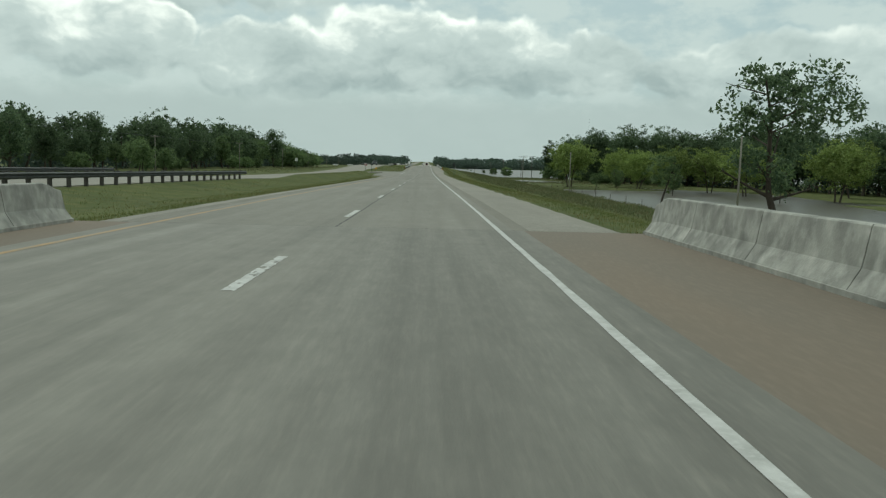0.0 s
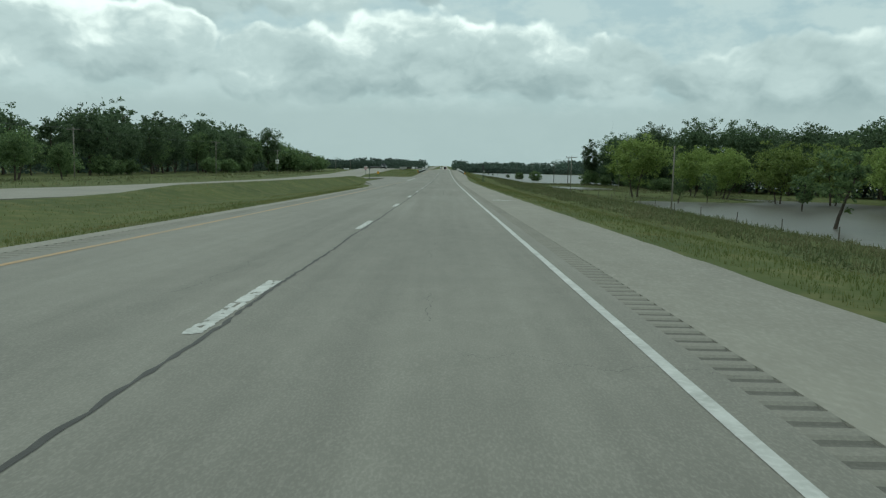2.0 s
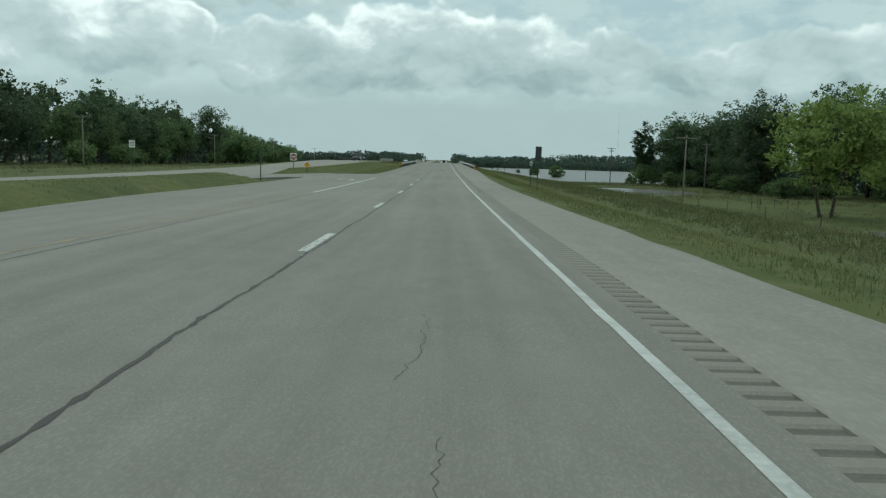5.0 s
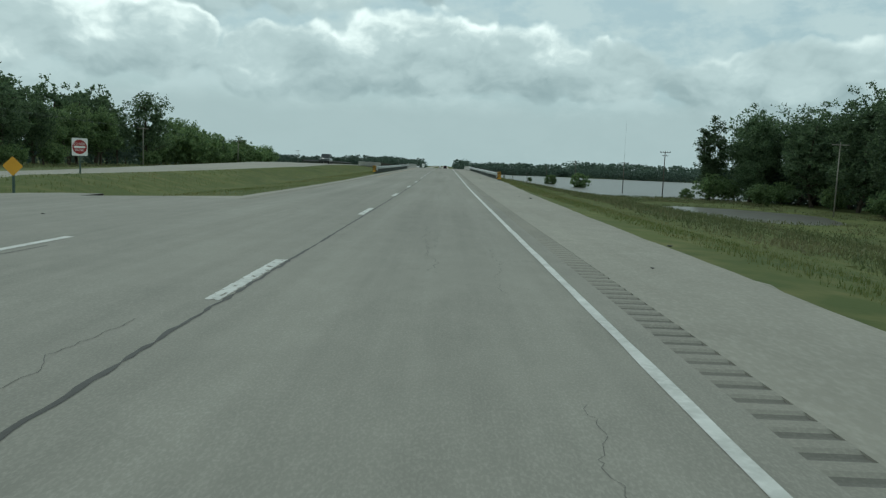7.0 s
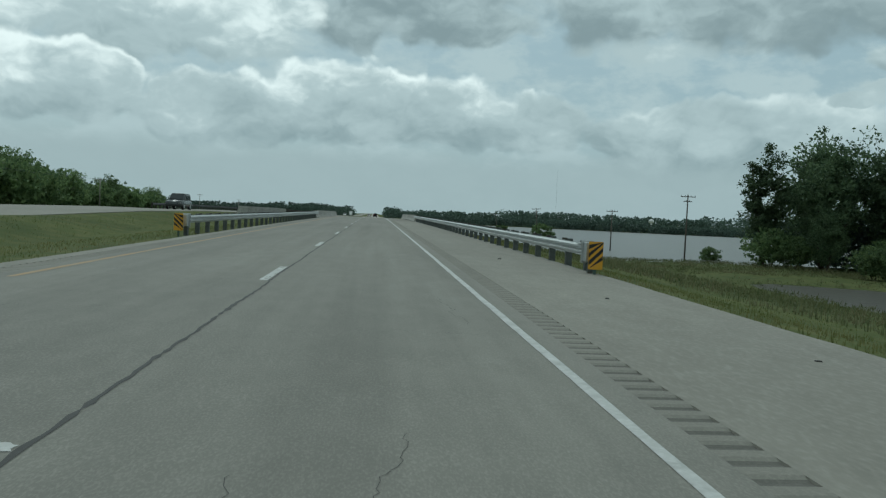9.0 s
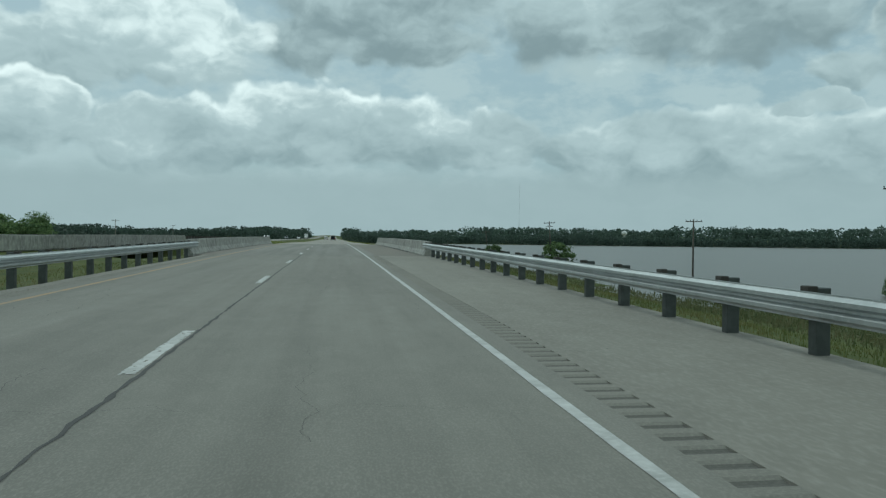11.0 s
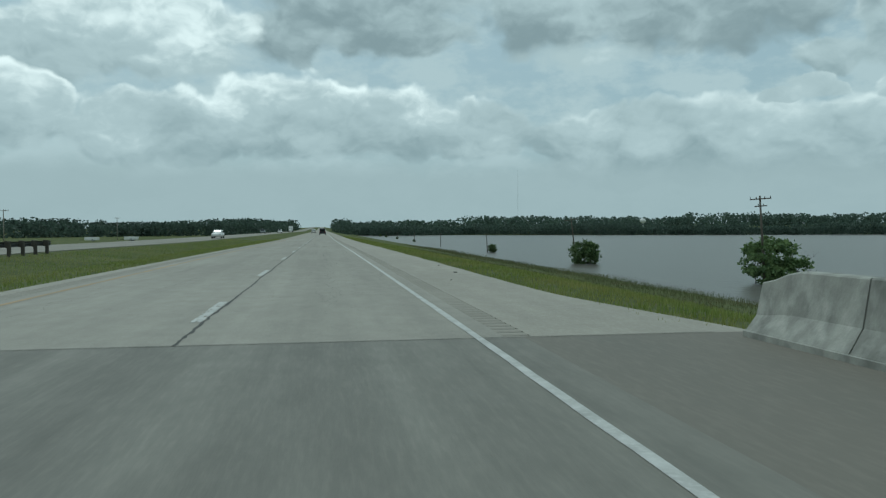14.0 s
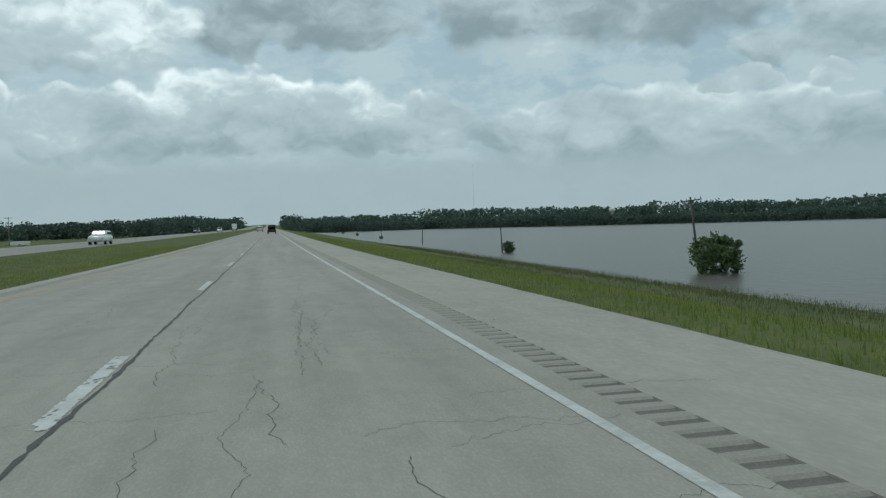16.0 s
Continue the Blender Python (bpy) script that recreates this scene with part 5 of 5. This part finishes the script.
rough("rough_weeds", [(12, 30, 60, 240, 1500), (14, 60, 235, 356, 2200), (60, 80, 215, 262, 300), (28, 70, 60, 220, 1100), (26, 62, 318, 358, 900), (-66, -33, 30, 480, 900)], 0.36, 12, 9, "rough green weeds and tall grass on the bank", WEED, 0.22)
far_woods("undergrowth", [(-94, 15, -2.2), (-94, 390, -2.2), (-92, 480, -2.2)], 6, 7.5, 330, 5, "dense dark undergrowth filling the woods", leaf=0.5, per=70)
far_woods("undergrowth", [(160, 110, -4), (98, 280, -4), (78, 318, -4), (74, 346, -4)], 6, 8.0, 340, 6, "dense dark undergrowth filling the woods", leaf=0.42, per=90)


def build_mast(x, y, z, h):
    root = empty("radio_mast", pose(x, y, z), "very thin pale radio mast far beyond the lake", "mast")
    bm = bmesh.new()
    for k in range(3):
        a = k * math.tau / 3
        tube(bm, [(0.5 * math.cos(a), 0.5 * math.sin(a), -2), (0.4 * math.cos(a), 0.4 * math.sin(a), h)], [0.055, 0.04], 5)
    part("lattice", bm, SIGN_BACK, root)


build_mast(410, 1930, 8, 118)


def build_water_tower(x, y, z, h):
    root = empty("water_tower", pose(x, y, z), "small white domed water tower among far trees", "water tower")
    part("column", tube(bmesh.new(), [(0, 0, -3), (0, 0, h)], [1.1, 0.9], 12), SIGN_WHITE, root)
    bm = bmesh.new()
    bmesh.ops.create_uvsphere(bm, u_segments=16, v_segments=10, radius=3.2, matrix=pose(0, 0, h + 1.5) @ Matrix.Diagonal((1, 1, 0.8, 1)))
    part("tank", bm, SIGN_WHITE, root, smooth=True)


build_water_tower(335, 1130, -2, 10.5)


def build_trailer(x, y, yaw):
    root = empty("trailer", pose(x, y, ground_z(x, y), 0, 0, yaw), "small white box trailer parked before the woods", "trailer", "parked trailers")
    part("body", boxed(-1.0, 1.0, -2.2, 2.2, 0.45, 1.5, bevel=0.05), CAR_WHITE, root)
    part("drawbar", boxed(-0.08, 0.08, 2.6, 3.9, 0.5, 0.62), DARK_METAL, root)
    for s in (-1, 1):
        wheel(root, s * 1.0, -0.3)


# ---- vehicles ----
def wheel(root, x, y, r=0.36, w=0.24):
    bm = bmesh.new()
    bmesh.ops.create_cone(bm, cap_ends=True, segments=20, radius1=r, radius2=r, depth=w, matrix=pose(x, y, r, 0, 90, 0))
    t = part("wheel", bm, RUBBER, root, "black rubber tyre")
    bm = bmesh.new()
    bmesh.ops.create_cone(bm, cap_ends=True, segments=16, radius1=r * 0.6, radius2=r * 0.55, depth=w + 0.02, matrix=pose(x, y, r, 0, 90, 0))
    part("rim", bm, STEEL, t, "grey metal rim")


def lofted(sections, bevel=0.05):
    """A body drawn through cross-sections (y, half width, z low, z high)."""
    bm = bmesh.new()
    rings = []
    for y, w, z0, z1 in sections:
        rings.append([bm.verts.new(p) for p in ((-w, y, z0), (-w * 1.02, y, (z0 + z1) / 2), (-w * 0.93, y, z1), (w * 0.93, y, z1), (w * 1.02, y, (z0 + z1) / 2), (w, y, z0))])
    for a, b in zip(rings, rings[1:]):
        for k in range(6):
            bm.faces.new((a[k], a[(k + 1) % 6], b[(k + 1) % 6], b[k]))
    bm.faces.new(rings[0])
    bm.faces.new(rings[-1][::-1])
    bmesh.ops.recalc_face_normals(bm, faces=bm.faces)
    bmesh.ops.bevel(bm, geom=list(bm.edges), offset=bevel, segments=2, affect="EDGES")
    return bm


def build_suv(x, y, yaw, body_mat, label, tall=1.85):
    root = empty("car", pose(x, y, opp_z(y) + 0.01 if x < -15 else road_z(y), 0, 0, yaw), label, "car")
    part("body", lofted([(-2.35, 0.86, 0.45, 1.0), (-2.2, 0.95, 0.35, 1.08), (1.2, 0.96, 0.33, 1.08), (2.2, 0.93, 0.38, 0.95), (2.4, 0.84, 0.45, 0.82)]), body_mat, root, smooth=True)
    part("cabin", lofted([(-2.2, 0.78, 1.02, 1.5), (-1.95, 0.82, 1.02, tall - 0.03), (0.2, 0.82, 1.02, tall), (1.15, 0.80, 1.02, 1.12)]), body_mat, root, smooth=True)
    part("rear_window", boxed(-0.68, 0.68, -2.20, -2.12, 1.16, 1.52, bevel=0.02), CAR_GLASS, root, "dark rear window")
    bm = bmesh.new()
    vs = [bm.verts.new(p) for p in ((-0.68, 1.10, 1.16), (0.68, 1.10, 1.16), (0.66, 0.36, tall - 0.08), (-0.66, 0.36, tall - 0.08))]
    bm.faces.new(vs)
    g = bmesh.ops.extrude_face_region(bm, geom=bm.faces[:])
    bmesh.ops.translate(bm, verts=[v for v in g["geom"] if isinstance(v, bmesh.types.BMVert)], vec=(0, 0.035, 0.035))
    part("windscreen", bm, CAR_GLASS, root, "dark windscreen")
    for s in (-1, 1):
        part("side_window", boxed(min(s * 0.79, s * 0.845), max(s * 0.79, s * 0.845), -1.7, 0.3, 1.18, tall - 0.18, bevel=0.02), CAR_GLASS, root, "dark side window")
        part("tail_lamp", boxed(s * 0.78 - 0.1, s * 0.78 + 0.1, -2.40, -2.28, 0.82, 1.02, bevel=0.02), RED_LAMP, root, "red tail lamp")
        part("head_lamp", boxed(s * 0.68 - 0.14, s * 0.68 + 0.14, 2.28, 2.40, 0.64, 0.78, bevel=0.02), CLEAR_LAMP, root, "clear head lamp")
        for wy in (-1.45, 1.45):
            wheel(root, s * 0.84, wy)
    part("bumper", boxed(-0.86, 0.86, -2.46, -2.30, 0.42, 0.60, bevel=0.04), RUBBER, root, "black rear bumper")
    return root


for x, y, w in ((-66, 653, 80), (-78, 650, 95)):
    build_trailer(x, y, w)
build_suv(-0.05, 604.0, 0, CAR_DARK, "dark tall off-road car seen from behind on the road", 2.0)
build_suv(-19.9, 526.0, 180, CAR_WHITE, "white car with dark windows on the opposite road", 1.62)
build_suv(-22.4, 328.0, 180, CAR_SLATE, "dark grey car on the opposite road")


def build_truck(x, y, yaw, label):
    root = empty("truck", pose(x, y, opp_z(y) + 0.01, 0, 0, yaw), label, "truck")
    part("cargo_box", boxed(-1.25, 1.25, -5.5, 3.6, 0.95, 3.9, bevel=0.04), CAR_WHITE, root)
    part("cab", lofted([(3.8, 1.1, 0.5, 2.7), (5.0, 1.1, 0.5, 2.6), (6.0, 1.05, 0.5, 1.6)], 0.08), CAR_WHITE, root, smooth=True)
    part("windscreen", boxed(-0.95, 0.95, 5.0, 5.35, 1.65, 2.4, bevel=0.03), CAR_GLASS, root, "dark windscreen")
    for s in (-1, 1):
        for wy in (-4.2, -3.0, 4.6):
            wheel(root, s * 1.05, wy, 0.5, 0.3)
    return root


build_truck(-20.5, 880.0, 180, "white box truck far off on the opposite road")
build_suv(-20.2, 745.0, 180, CAR_WHITE, "white car far off on the opposite road")
build_suv(-24.0, 690.0, 180, CAR_GREY, "grey car on the opposite road")
build_suv(-3.8, 700.0, 0, CAR_WHITE, "white car far ahead on the road")


# ---- grass ----
def grass(name, areas, height, mat, label, seed, wide=0.012):
    """Tufts of blades; areas: x from, x to, y from, y to, how many."""
    rng = np.random.default_rng(seed)
    out = []
    for x0, x1, y0, y1, n in areas:
        x, y = rng.uniform(x0, x1, n), rng.uniform(y0, y1, n)
        z = np.array([ground_z(a, b) for a, b in zip(x, y)])
        keep = z > WATER_Z - 0.25
        x, y, z = x[keep], y[keep], z[keep]
        for _ in range(2):
            a = rng.uniform(0, math.tau, len(x))
            h = height * rng.uniform(0.5, 1.25, len(x))
            w = wide * (0.7 + 0.6 * rng.random(len(x)))
            lean = h * rng.uniform(0.1, 0.6, len(x))
            bx, by = x + rng.normal(0, 0.10, len(x)), y + rng.normal(0, 0.10, len(x))
            out.append(np.stack([np.stack([bx - w * np.sin(a), by + w * np.cos(a), z - 0.02], 1), np.stack([bx + w * np.sin(a), by - w * np.cos(a), z - 0.02], 1), np.stack([bx + lean * np.cos(a), by + lean * np.sin(a), z + h], 1)], 1))
    v = np.concatenate(out).reshape(-1, 3)
    return tagged(mesh_object(name, v.tolist(), np.arange(len(v)).reshape(-1, 3).tolist(), mat), label, "grass", kind="stuff")


grass("grass", [(4.9, 8, 18, 180, 15000), (5.7, 8.5, 180, 336, 12000), (8, 16, 18, 336, 14000), (-9, -7.1, 18, 125, 7000), (-16.8, -9, 18, 160, 10000), (-16.8, -11.2, 160, 192, 2500), (-16.8, -7.2, 211, 335, 15000)], 0.085, GRASS_BLADE, "short mown roadside grass", 1)
grass("tall_grass", [(14, 30, 20, 336, 16000), (26, 37, 387, 620, 16000), (16, 26, 387, 520, 2500), (-60, -31, 20, 480, 7000)], 0.36, WEED, "tall seeding grass on the bank", 2, 0.02)
grass("grass", [(4.7, 9, 386, 560, 26000), (9, 22, 386, 560, 20000), (-16.8, -7.2, 388, 520, 18000)], 0.13, LUSH_BLADE, "lush bright green roadside grass", 3, 0.014)
